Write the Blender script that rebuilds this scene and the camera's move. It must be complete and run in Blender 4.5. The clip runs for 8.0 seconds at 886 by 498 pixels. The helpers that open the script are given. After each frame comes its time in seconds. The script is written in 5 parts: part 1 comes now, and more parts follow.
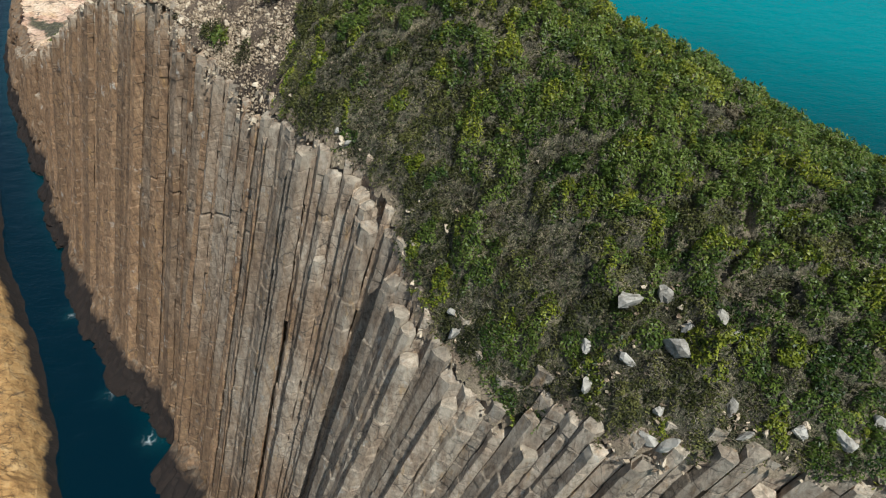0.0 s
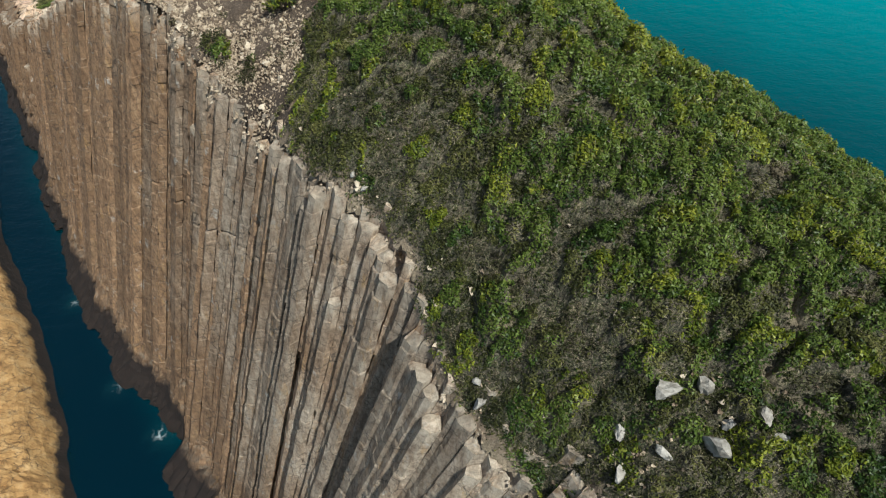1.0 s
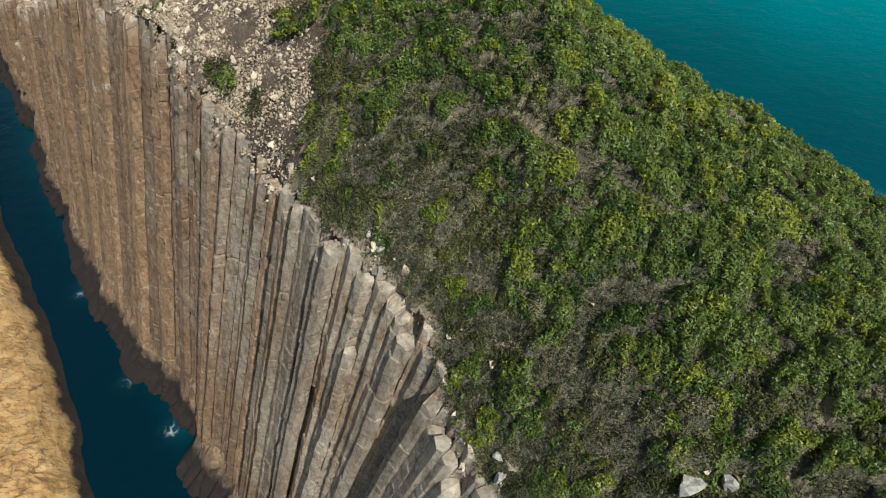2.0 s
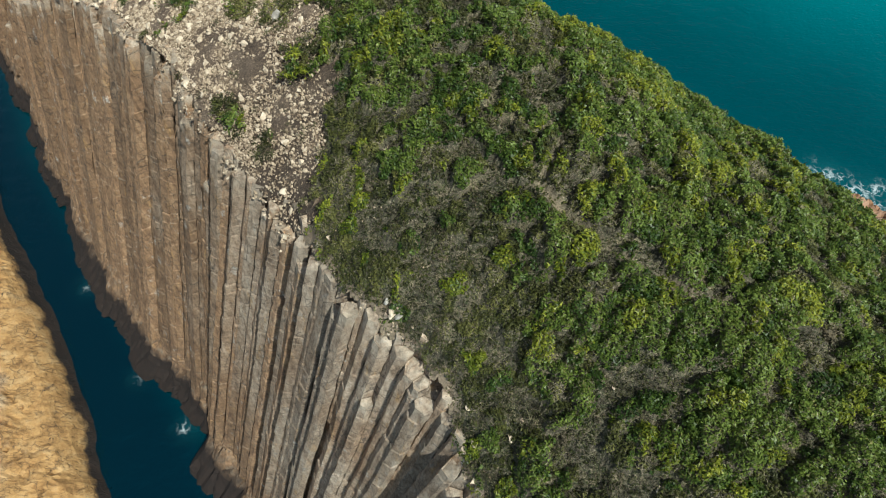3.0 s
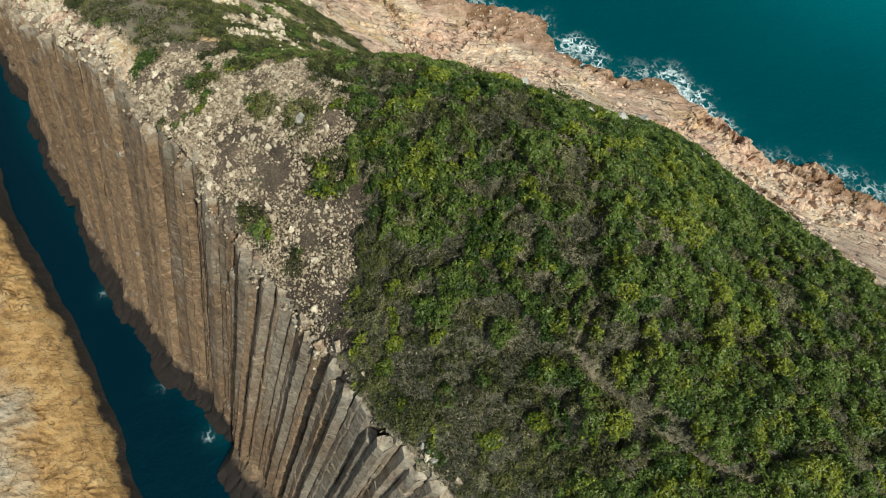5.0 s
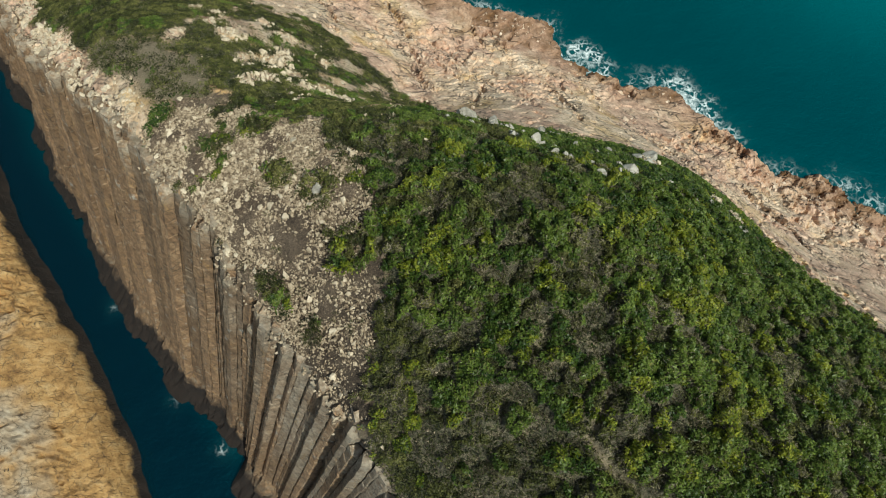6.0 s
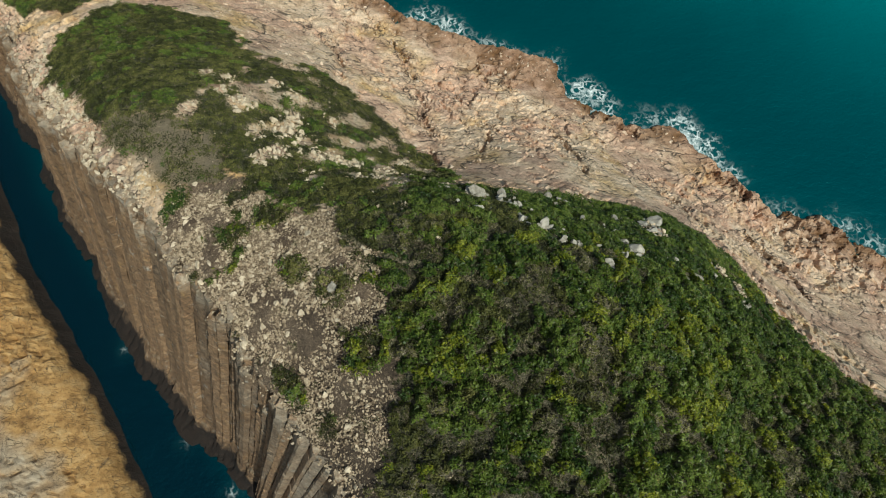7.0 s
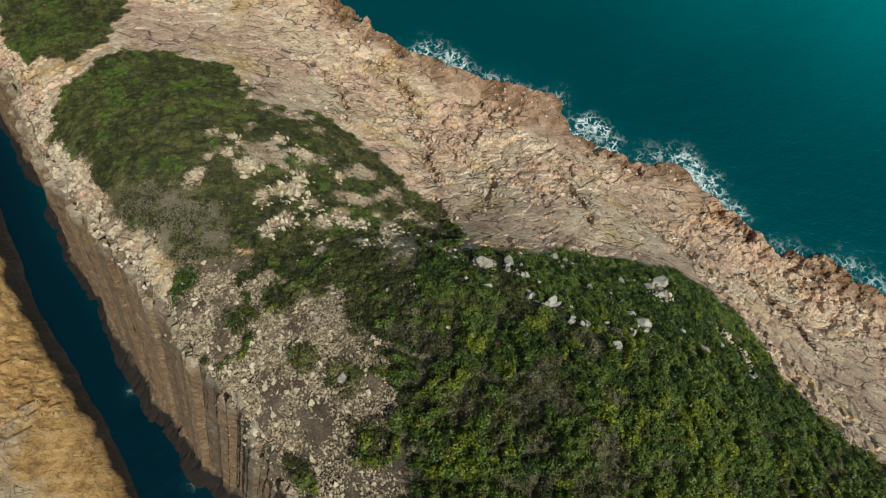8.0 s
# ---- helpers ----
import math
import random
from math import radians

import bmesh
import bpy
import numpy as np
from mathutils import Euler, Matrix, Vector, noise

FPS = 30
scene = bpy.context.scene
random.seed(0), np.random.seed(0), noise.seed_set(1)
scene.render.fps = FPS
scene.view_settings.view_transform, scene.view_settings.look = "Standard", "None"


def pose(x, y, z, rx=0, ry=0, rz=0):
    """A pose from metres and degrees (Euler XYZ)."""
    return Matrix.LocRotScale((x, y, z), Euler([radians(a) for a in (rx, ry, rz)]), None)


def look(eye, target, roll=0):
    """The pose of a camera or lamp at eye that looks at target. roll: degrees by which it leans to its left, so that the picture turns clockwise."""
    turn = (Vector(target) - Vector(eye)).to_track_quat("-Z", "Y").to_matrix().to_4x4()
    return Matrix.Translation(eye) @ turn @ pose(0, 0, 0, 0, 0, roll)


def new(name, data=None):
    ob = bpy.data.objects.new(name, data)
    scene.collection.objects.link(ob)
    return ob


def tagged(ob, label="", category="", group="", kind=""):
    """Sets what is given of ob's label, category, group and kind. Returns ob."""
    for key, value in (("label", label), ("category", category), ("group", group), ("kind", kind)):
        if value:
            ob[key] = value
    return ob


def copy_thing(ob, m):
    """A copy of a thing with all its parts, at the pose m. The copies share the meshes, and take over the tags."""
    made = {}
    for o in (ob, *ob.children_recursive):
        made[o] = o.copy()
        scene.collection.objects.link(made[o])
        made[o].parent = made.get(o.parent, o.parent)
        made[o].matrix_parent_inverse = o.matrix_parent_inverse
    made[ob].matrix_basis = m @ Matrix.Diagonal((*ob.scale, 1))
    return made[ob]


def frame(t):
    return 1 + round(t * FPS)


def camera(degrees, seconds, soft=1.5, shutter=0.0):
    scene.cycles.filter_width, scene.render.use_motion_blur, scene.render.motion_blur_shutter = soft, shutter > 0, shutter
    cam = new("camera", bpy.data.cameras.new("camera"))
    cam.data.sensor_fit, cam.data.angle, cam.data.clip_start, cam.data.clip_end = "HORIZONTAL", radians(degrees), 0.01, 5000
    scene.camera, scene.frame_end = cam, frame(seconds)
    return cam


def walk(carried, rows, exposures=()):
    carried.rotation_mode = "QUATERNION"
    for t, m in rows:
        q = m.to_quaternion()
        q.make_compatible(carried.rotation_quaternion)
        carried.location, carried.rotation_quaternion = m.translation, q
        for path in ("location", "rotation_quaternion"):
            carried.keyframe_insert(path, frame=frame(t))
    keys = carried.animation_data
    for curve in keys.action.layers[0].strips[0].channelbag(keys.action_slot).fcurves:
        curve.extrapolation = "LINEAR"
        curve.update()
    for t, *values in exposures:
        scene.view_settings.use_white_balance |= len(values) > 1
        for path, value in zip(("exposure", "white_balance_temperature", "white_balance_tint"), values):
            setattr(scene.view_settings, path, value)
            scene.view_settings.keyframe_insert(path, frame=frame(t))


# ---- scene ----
cam = camera(66.0, 8.0, soft=1.1)
# seconds, eye (metres), yaw, pitch, roll (degrees)
PATH = [
    (0, 0.00, -4.00, 70.00, -0.00, -45.04, -1.27),
    (0.5, -0.70, -0.76, 71.45, -0.09, -47.79, -1.20),
    (1, -1.25, 2.36, 73.24, -0.09, -50.49, -1.16),
    (1.5, -1.74, 5.44, 75.08, -0.10, -53.15, -1.15),
    (3, -3.25, 14.85, 80.36, -0.42, -60.89, -0.90),
    (3.5, -3.72, 18.04, 82.02, -0.51, -63.18, -0.79),
    (4, -4.17, 21.23, 83.63, -0.62, -65.30, -0.65),
    (4.5, -4.64, 24.47, 85.25, -0.79, -67.36, -0.50),
    (6, -6.19, 34.55, 90.16, -1.73, -72.98, 0.39),
    (6.5, -6.61, 38.06, 91.81, -1.92, -73.63, 0.57),
    (7, -6.94, 41.59, 93.42, -2.06, -74.10, 0.72),
    (7.5, -7.24, 45.02, 94.59, -2.17, -74.53, 0.79),
    (8, -7.50, 48.35, 95.44, -2.30, -74.92, 0.89),
]
walk(cam, [(t, pose(x, y, z, 90 + pitch, 0, yaw) @ pose(0, 0, 0, 0, 0, roll)) for t, x, y, z, yaw, pitch, roll in PATH],
     exposures=[(0, -0.03, 5650, 4), (2, 0.12, 5700, 2), (3, 0.17, 5700, 0), (4.5, 0.0, 5800, -3), (6, -0.21, 5900, -4), (8, -0.44, 6000, -3)])

# ---- world, sun and exposure ----
SUN_AZ, SUN_EL = -46.0, 58.0          # degrees from +x towards +y, and above the horizon
world = bpy.data.worlds.new("sky")
scene.world = world
world.use_nodes = True
wn = world.node_tree.nodes
sky = wn.new("ShaderNodeTexSky")
sky.sky_type = "NISHITA"
sky.sun_disc = False
sky.sun_elevation = radians(SUN_EL)
sky.sun_rotation = radians(90 - SUN_AZ)
sky.dust_density = 2.0
wn["Background"].inputs["Strength"].default_value = 0.080
haze = wn.new("ShaderNodeHueSaturation")
haze.inputs["Saturation"].default_value = 0.62
world.node_tree.links.new(sky.outputs[0], haze.inputs["Color"])
world.node_tree.links.new(haze.outputs[0], wn["Background"].inputs["Color"])
sun_data = bpy.data.lights.new("sun", "SUN")
sun_data.energy, sun_data.angle, sun_data.color = 4.9, radians(0.8), (1.0, 0.92, 0.80)
sun = new("sun", sun_data)
sun_way = Vector((math.cos(radians(SUN_EL)) * math.cos(radians(SUN_AZ)), math.cos(radians(SUN_EL)) * math.sin(radians(SUN_AZ)), math.sin(radians(SUN_EL))))
sun.matrix_world = look(sun_way * 300, (0, 0, 0))

rng = np.random.default_rng(7)


# ---- numbers: noise and plan geometry ----
TABLE = np.random.default_rng(3).random((256, 256))


def vnoise(x, y, seed=0):
    x, y = np.asarray(x, float) + seed * 17.3, np.asarray(y, float) - seed * 9.7
    i, j = np.floor(x).astype(int), np.floor(y).astype(int)
    u, v = x - i, y - j
    u, v = u * u * (3 - 2 * u), v * v * (3 - 2 * v)
    a, b = TABLE[i % 256, j % 256], TABLE[(i + 1) % 256, j % 256]
    c, d = TABLE[i % 256, (j + 1) % 256], TABLE[(i + 1) % 256, (j + 1) % 256]
    return (a * (1 - u) + b * u) * (1 - v) + (c * (1 - u) + d * u) * v


def fbm(x, y, seed=0, octaves=4):
    total, amp, norm = 0.0, 1.0, 0.0
    for k in range(octaves):
        total = total + amp * vnoise(np.asarray(x) * 2 ** k, np.asarray(y) * 2 ** k, seed + k)
        norm += amp
        amp *= 0.5
    return total / norm * 2 - 1


def worley(x, y, seed=0):
    """Distance to the border of the nearest cell, and a random number of that cell."""
    x, y = np.asarray(x, float), np.asarray(y, float)
    i, j = np.floor(x).astype(int), np.floor(y).astype(int)
    first, second, who = np.full(x.shape, 9.0), np.full(x.shape, 9.0), np.zeros(x.shape)
    for a in (-1, 0, 1):
        for b in (-1, 0, 1):
            p, q = (i + a + seed * 31) % 256, (j + b + seed * 57) % 256
            d = np.hypot(i + a + 0.1 + 0.8 * TABLE[p, q] - x, j + b + 0.1 + 0.8 * TABLE[q, p] - y)
            near = d < first
            second = np.where(near, first, np.minimum(second, d))
            who = np.where(near, TABLE[(p + 91) % 256, (q + 13) % 256], who)
            first = np.where(near, d, first)
    return second - first, who


def smooth(e0, e1, v):
    t = np.clip((np.asarray(v, float) - e0) / (e1 - e0), 0, 1)
    return t * t * (3 - 2 * t)


def side(line, x, y):
    """Signed distance to an open line (positive on its right as it runs) and the place along it."""
    x, y = np.asarray(x, float), np.asarray(y, float)
    best, sign, along, run = np.full(x.shape, 1e9), np.ones(x.shape), np.zeros(x.shape), 0.0
    last = len(line) - 2
    for k in range(len(line) - 1):
        (ax, ay), (bx, by) = line[k], line[k + 1]
        dx, dy = bx - ax, by - ay
        ln = math.hypot(dx, dy)
        t = ((x - ax) * dx + (y - ay) * dy) / ln ** 2
        t = np.clip(t, -9.0 if k == 0 else 0.0, 9.0 if k == last else 1.0)
        d = np.hypot(x - ax - t * dx, y - ay - t * dy)
        s = np.sign((x - ax) * dy - (y - ay) * dx + 1e-9)
        closer = d < best
        best, sign, along = np.where(closer, d, best), np.where(closer, s, sign), np.where(closer, run + t * ln, along)
        run += ln
    return best * sign, along


def inside(ring, x, y):
    x, y = np.asarray(x, float), np.asarray(y, float)
    odd = np.zeros(x.shape, bool)
    for k in range(len(ring)):
        (ax, ay), (bx, by) = ring[k - 1], ring[k]
        odd ^= ((ay > y) != (by > y)) & (x < (bx - ax) * (y - ay) / (by - ay + 1e-12) + ax)
    return odd


# The cliff's edge at 44 m, from the south-east to the north-west; the columns lean out along LEAN per metre down.
LEVEL, LEAN = 44.0, (0.26, 0.19)
EDGE = [(95, -22), (60, -8), (40, 2), (24, 7), (16, 8.5), (8.5, 11.3), (4.5, 15.3), (1.8, 17.3), (-0.8, 20.3), (-2.7, 25.3), (-4.9, 28.4), (-6.9, 29.5), (-9.1, 31.9),
        (-11.2, 34.7), (-13, 38.3), (-16.8, 42.3), (-19.2, 45.2), (-22.3, 49.8), (-25.5, 53.7), (-29.8, 60.2), (-33.3, 64.6), (-37.6, 70), (-42, 76.3),
        (-46.5, 82), (-49, 87.5), (-53, 95), (-60, 105), (-68, 118), (-76, 136), (-82, 160)]
SHORE = [(95, -30), (88, 5), (82, 28), (70, 48), (57.5, 65.2), (49.6, 70.8), (45.8, 69.6), (38.2, 76.4), (31.2, 81.4), (28.2, 86), (24.6, 85.6), (19.2, 88), (13.2, 91.8), (10.8, 97), (3, 99.4), (-3, 102.6), (-13, 107.2),
         (-23, 116), (-40, 130), (-60, 140), (-90, 150)]
POLY = (46.9, -30.3, -47.9, 17.7, 14.1, -15.8, -55.4, 40.9, 20.6, -34.6, 50.8, 5.64, 20.3, -7.98, -2.66)
HILLS = ((-9, 72, 5, -2.53), (-36, 79, 9, 0.28), (-5, 57, 8, 3.95), (12, 50, 8, 2.59), (-14, 44, 7, -4.03), (0, 20, 6, -1.61), (22, 66, 9, -0.57),
         (-9, 85, 8, -4.28), (-12, 72, 8, -4.64), (-4, 28, 8, -2.83), (36, 80, 5, 2.65), (16, 44, 5, -2.16), (-24, 92, 8, -2.58), (-20, 68, 5, -3.05),
         (-4, 72, 8, -3.23), (36, 56, 8, -3.09), (-32, 68, 8, 1.51), (16, 60, 5, 1.67), (4, 16, 8, -1.42), (-13, 38.4, 2.4, -1.5), (3.6, 14.9, 1.9, -2.0), (-21, 66.5, 3.5, 1.8),
         (26, 30, 5, -1.59), (1, 61, 5, -1.27), (9, 62.5, 5, -0.90), (22, 46, 5, 1.17), (24.5, 57.5, 4, 0.37), (30, 45, 4, -0.27), (-5, 57, 4, -0.38), (2, 67, 4, -1.11),
         (12, 66, 4, -0.81), (25, 36, 4, -0.83))


def broad(x, y):
    """The smooth height of the headland's top."""
    x, y = np.clip(np.asarray(x, float), -72, 62), np.clip(np.asarray(y, float), 4, 128)
    u, v, z, n = x / 50, (y - 50) / 50, 0.0, 0
    for i in range(5):
        for j in range(5 - i):
            z = z + POLY[n] * u ** i * v ** j
            n += 1
    for a, b, s, amp in HILLS:
        z = z + amp * np.exp(-((x - a) ** 2 + (y - b) ** 2) / (2 * s * s))
    return np.clip(z, 0.5, 51)


def edge_side(x, y, z):
    return side(EDGE, x + LEAN[0] * (LEVEL - z), y + LEAN[1] * (LEVEL - z))[0]


def land(x, y):
    """The height of the headland with its shore."""
    d = -side(SHORE, x, y)[0]
    d = d + 2.0 * fbm(np.asarray(x) * 0.16, np.asarray(y) * 0.16, 5) + 0.8 * fbm(np.asarray(x) * 0.6, np.asarray(y) * 0.6, 6)
    z = np.minimum(np.maximum(broad(x, y), 0.7 + 0.1 * d), 1.2 + 1.7 * d)
    z = z - 0.8 * smooth(1.3, -0.1, edge_side(x, y, z)) * smooth(44, 40, y)      # the turf rounds off at the rim
    return np.where(d > 0, z, np.maximum(1.0 + 1.8 * d, -6)), d


# ---- ground cover in plan ----
ROCK_LINE = [(80, -25), (66, 15), (50, 33), (34, 44.5), (27.5, 49), (25, 52.5), (25.5, 58), (22.8, 64), (12, 66.3), (5.5, 66), (-3, 65.5), (-8, 64), (-12, 68), (-19, 74),
             (-25, 82), (-33, 92.5), (-40, 94.5), (-46, 92), (-50, 95), (-50, 104), (-63, 106), (-90, 112)]
RUBBLE = [(-9.5, 37.2), (-10.6, 46), (-11.3, 53.5), (-15.5, 59), (-21, 62), (-28, 62.3), (-30, 60), (-26, 54), (-22, 49), (-18, 43.5), (-13.5, 38)]
KNOB = [(-50.2, 80.5), (-49.5, 86), (-48.6, 90.6), (-46.6, 94), (-40.2, 94.8), (-34.1, 95), (-30.9, 89.4), (-25.6, 82.6), (-28.8, 78.6), (-28.7, 72.4), (-29, 69), (-34.5, 70), (-40, 72), (-46.5, 77.5)]
FAR_TURF = [(-82, 120), (-51, 109), (-48, 97), (-51, 93), (-58.5, 94.5), (-63, 100), (-70, 110)]
DRY = [(-38.8, 70.2), (-34, 70.6), (-28.8, 70), (-25.5, 66), (-24, 61.5), (-29, 60.6), (-32.4, 61.6), (-35.5, 64.6), (-37.8, 67.6)]
STRIP = [(-8, 62), (-9, 55), (-13, 57.5), (-18, 59.5), (-24, 60.5), (-25, 63.5), (-19, 64.5), (-13, 65)]
MIXED = [(-7, 63), (-13, 60.5), (-20, 62), (-25, 63.5), (-29, 69), (-29.3, 79), (-29, 87), (-22, 87.5), (-14.5, 82), (-9, 76), (-4, 69.5)]


TRAILS = [[(2.6, 41), (3.4, 37.8), (2.1, 35.4), (3.3, 33.7), (6, 31.1), (8.7, 29.3), (11, 28.4)], [(14.3, 21.6), (14.2, 17.9), (12.4, 16.6), (13.8, 15.2), (15, 13.8)],
          [(-13.5, 55.8), (-11, 54.2), (-8, 53)]]


def trail_side(x, y):
    """Distance from the narrow bare tracks through the scrub."""
    best = np.full(np.shape(x), 99.0)
    for line in TRAILS:
        for (ax, ay), (bx, by) in zip(line, line[1:]):
            t = np.clip(((x - ax) * (bx - ax) + (y - ay) * (by - ay)) / ((bx - ax) ** 2 + (by - ay) ** 2), 0, 1)
            best = np.minimum(best, np.hypot(x - ax - t * (bx - ax), y - ay - t * (by - ay)))
    return best + 0.8 * np.maximum(0, fbm(np.asarray(x) * 0.45, np.asarray(y) * 0.45, 45))


def cover(x, y, z):
    """How far a place is grown over, strewn with rubble, and dry."""
    wx = x + 1.6 * fbm(x * 0.25, y * 0.25, 11) + 1.1 * fbm(x, y, 12)
    wy = y + 1.6 * fbm(x * 0.25, y * 0.25, 21) + 1.1 * fbm(x, y, 22)
    slope = -side(ROCK_LINE, wx, wy)[0]
    veg = smooth(-0.3, 1.0, slope)
    rub = inside(RUBBLE, wx + 3.0 * fbm(x * 0.16, y * 0.16, 23) + 1.2 * fbm(x * 0.6, y * 0.6, 24), wy) * 1.0
    veg = veg * (1 - rub)
    mixed = inside(MIXED, wx, wy)
    patch = smooth(-0.18, -0.02, fbm(x * 0.42 + 3, y * 0.42, 31) + 0.22 - 0.14 * smooth(-20, -14, x))
    veg = np.where(mixed, 0.15 + 0.85 * patch, veg)
    e = edge_side(x, y, z)
    west = smooth(-10, -13, wx) * smooth(57, 60, wy)
    grown = (inside(KNOB, wx, wy) | inside(FAR_TURF, wx, wy) | inside(STRIP, wx, wy) & (fbm(x * 0.35, y * 0.35, 47) > -0.12)) * 1.0
    veg = np.where(west > 0.5, np.maximum(grown, np.where(mixed, veg, 0.0)), veg)
    veg = np.where(grown > 0, veg, veg * (1 - rub))
    rub = rub * (1 - veg)
    rim = smooth(3.4, 1.9, e + 1.6 * fbm(x * 0.3, y * 0.3, 41)) * smooth(56, 62, y)
    veg = veg * (1 - rim)
    veg = veg * (1 - smooth(0.75, 0.15, e + 0.6 * fbm(x * 0.6, y * 0.6, 42)))
    dry = inside(DRY, wx, wy) * (1 - 0.8 * rim) * (1 - rub)
    veg = veg * (1 - dry)
    for a, b, size in OUTCROPS:
        show = smooth(0.75 * size, 0.35 * size, np.hypot((x - a) / 0.85, (y - b) / 1.2) + 0.5 * fbm(x * 0.9, y * 0.9, 46))
        veg, dry = veg * (1 - show), dry * (1 - show)
    dry = np.maximum(dry, smooth(0.28, 0.08, trail_side(x, y) + 0.2 * fbm(x * 0.8, y * 0.8, 44)))
    dry = np.maximum(dry, (1 - veg) * smooth(3.0, 1.6, e) * (y < 42) * (z > 8) * (1 - rub))
    return veg, rub, dry


# ---- materials ----
def nodes_of(name):
    m = bpy.data.materials.new(name)
    m.use_nodes = True
    nt = m.node_tree
    return m, nt, nt.nodes["Principled BSDF"]


def add(nt, kind, **values):
    n = nt.nodes.new(kind)
    for k, v in values.items():
        n.inputs[k].default_value = v
    return n


def noise_node(nt, vec, scale, detail=5.0, rough=0.6, distortion=0.0):
    n = add(nt, "ShaderNodeTexNoise", Scale=scale, Detail=detail, Roughness=rough, Distortion=distortion)
    nt.links.new(vec, n.inputs["Vector"])
    return n.outputs["Fac"]


def ramp(nt, fac, stops):
    r = nt.nodes.new("ShaderNodeValToRGB")
    els = r.color_ramp.elements
    while len(els) < len(stops):
        els.new(0.5)
    for e, (p, c) in zip(els, stops):
        e.position, e.color = p, (*c, 1) if len(c) == 3 else (c[0], c[0], c[0], 1)
    nt.links.new(fac, r.inputs["Fac"])
    return r.outputs["Color"]


def mix(nt, fac, a, b, blend="MIX"):
    m = nt.nodes.new("ShaderNodeMix")
    m.data_type, m.blend_type = "RGBA", blend
    for sock, v in ((m.inputs[0], fac), (m.inputs[6], a), (m.inputs[7], b)):
        if isinstance(v, (int, float)):
            sock.default_value = v
        elif isinstance(v, tuple):
            sock.default_value = (*v, 1)
        else:
            nt.links.new(v, sock)
    return m.outputs[2]


def calc(nt, op, a, b=0.0, c=0.0):
    m = nt.nodes.new("ShaderNodeMath")
    m.operation = op
    for sock, v in zip(m.inputs, (a, b, c)):
        if isinstance(v, (int, float)):
            sock.default_value = v
        else:
            nt.links.new(v, sock)
    return m.outputs[0]


def place(nt, sx=1.0, sy=1.0, sz=1.0, turn=0.0):
    g = nt.nodes.new("ShaderNodeNewGeometry")
    m = nt.nodes.new("ShaderNodeMapping")
    m.inputs["Scale"].default_value = (sx, sy, sz)
    m.inputs["Rotation"].default_value = (0, 0, turn)
    nt.links.new(g.outputs["Position"], m.inputs["Vector"])
    return m.outputs[0]


def height_of(nt):
    g = nt.nodes.new("ShaderNodeNewGeometry")
    s = nt.nodes.new("ShaderNodeSeparateXYZ")
    nt.links.new(g.outputs["Position"], s.inputs[0])
    return s.outputs["X"], s.outputs["Y"], s.outputs["Z"]


def attr(nt, name):
    a = nt.nodes.new("ShaderNodeAttribute")
    a.attribute_name = name
    return a.outputs["Fac"]


def bump(nt, bsdf, height, strength=0.5, distance=0.1):
    b = add(nt, "ShaderNodeBump", Strength=strength, Distance=distance)
    nt.links.new(height, b.inputs["Height"])
    nt.links.new(b.outputs[0], bsdf.inputs["Normal"])


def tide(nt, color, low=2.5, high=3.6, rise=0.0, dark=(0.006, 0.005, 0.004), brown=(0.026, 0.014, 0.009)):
    """Dark weed and wet rock up to the tide's reach, with an uneven upper edge; on the bank its shade is painted in
    too.
    """
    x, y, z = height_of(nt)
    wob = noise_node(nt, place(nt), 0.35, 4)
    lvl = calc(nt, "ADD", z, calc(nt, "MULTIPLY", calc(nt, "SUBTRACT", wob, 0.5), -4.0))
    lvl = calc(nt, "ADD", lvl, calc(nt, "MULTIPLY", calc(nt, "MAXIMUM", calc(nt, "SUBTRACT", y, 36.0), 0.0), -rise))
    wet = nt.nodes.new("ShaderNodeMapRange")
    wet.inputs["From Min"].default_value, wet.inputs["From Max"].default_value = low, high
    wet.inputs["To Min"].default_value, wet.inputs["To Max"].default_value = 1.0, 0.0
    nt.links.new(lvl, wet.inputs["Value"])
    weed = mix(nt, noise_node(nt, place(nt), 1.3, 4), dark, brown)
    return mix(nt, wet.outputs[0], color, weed)


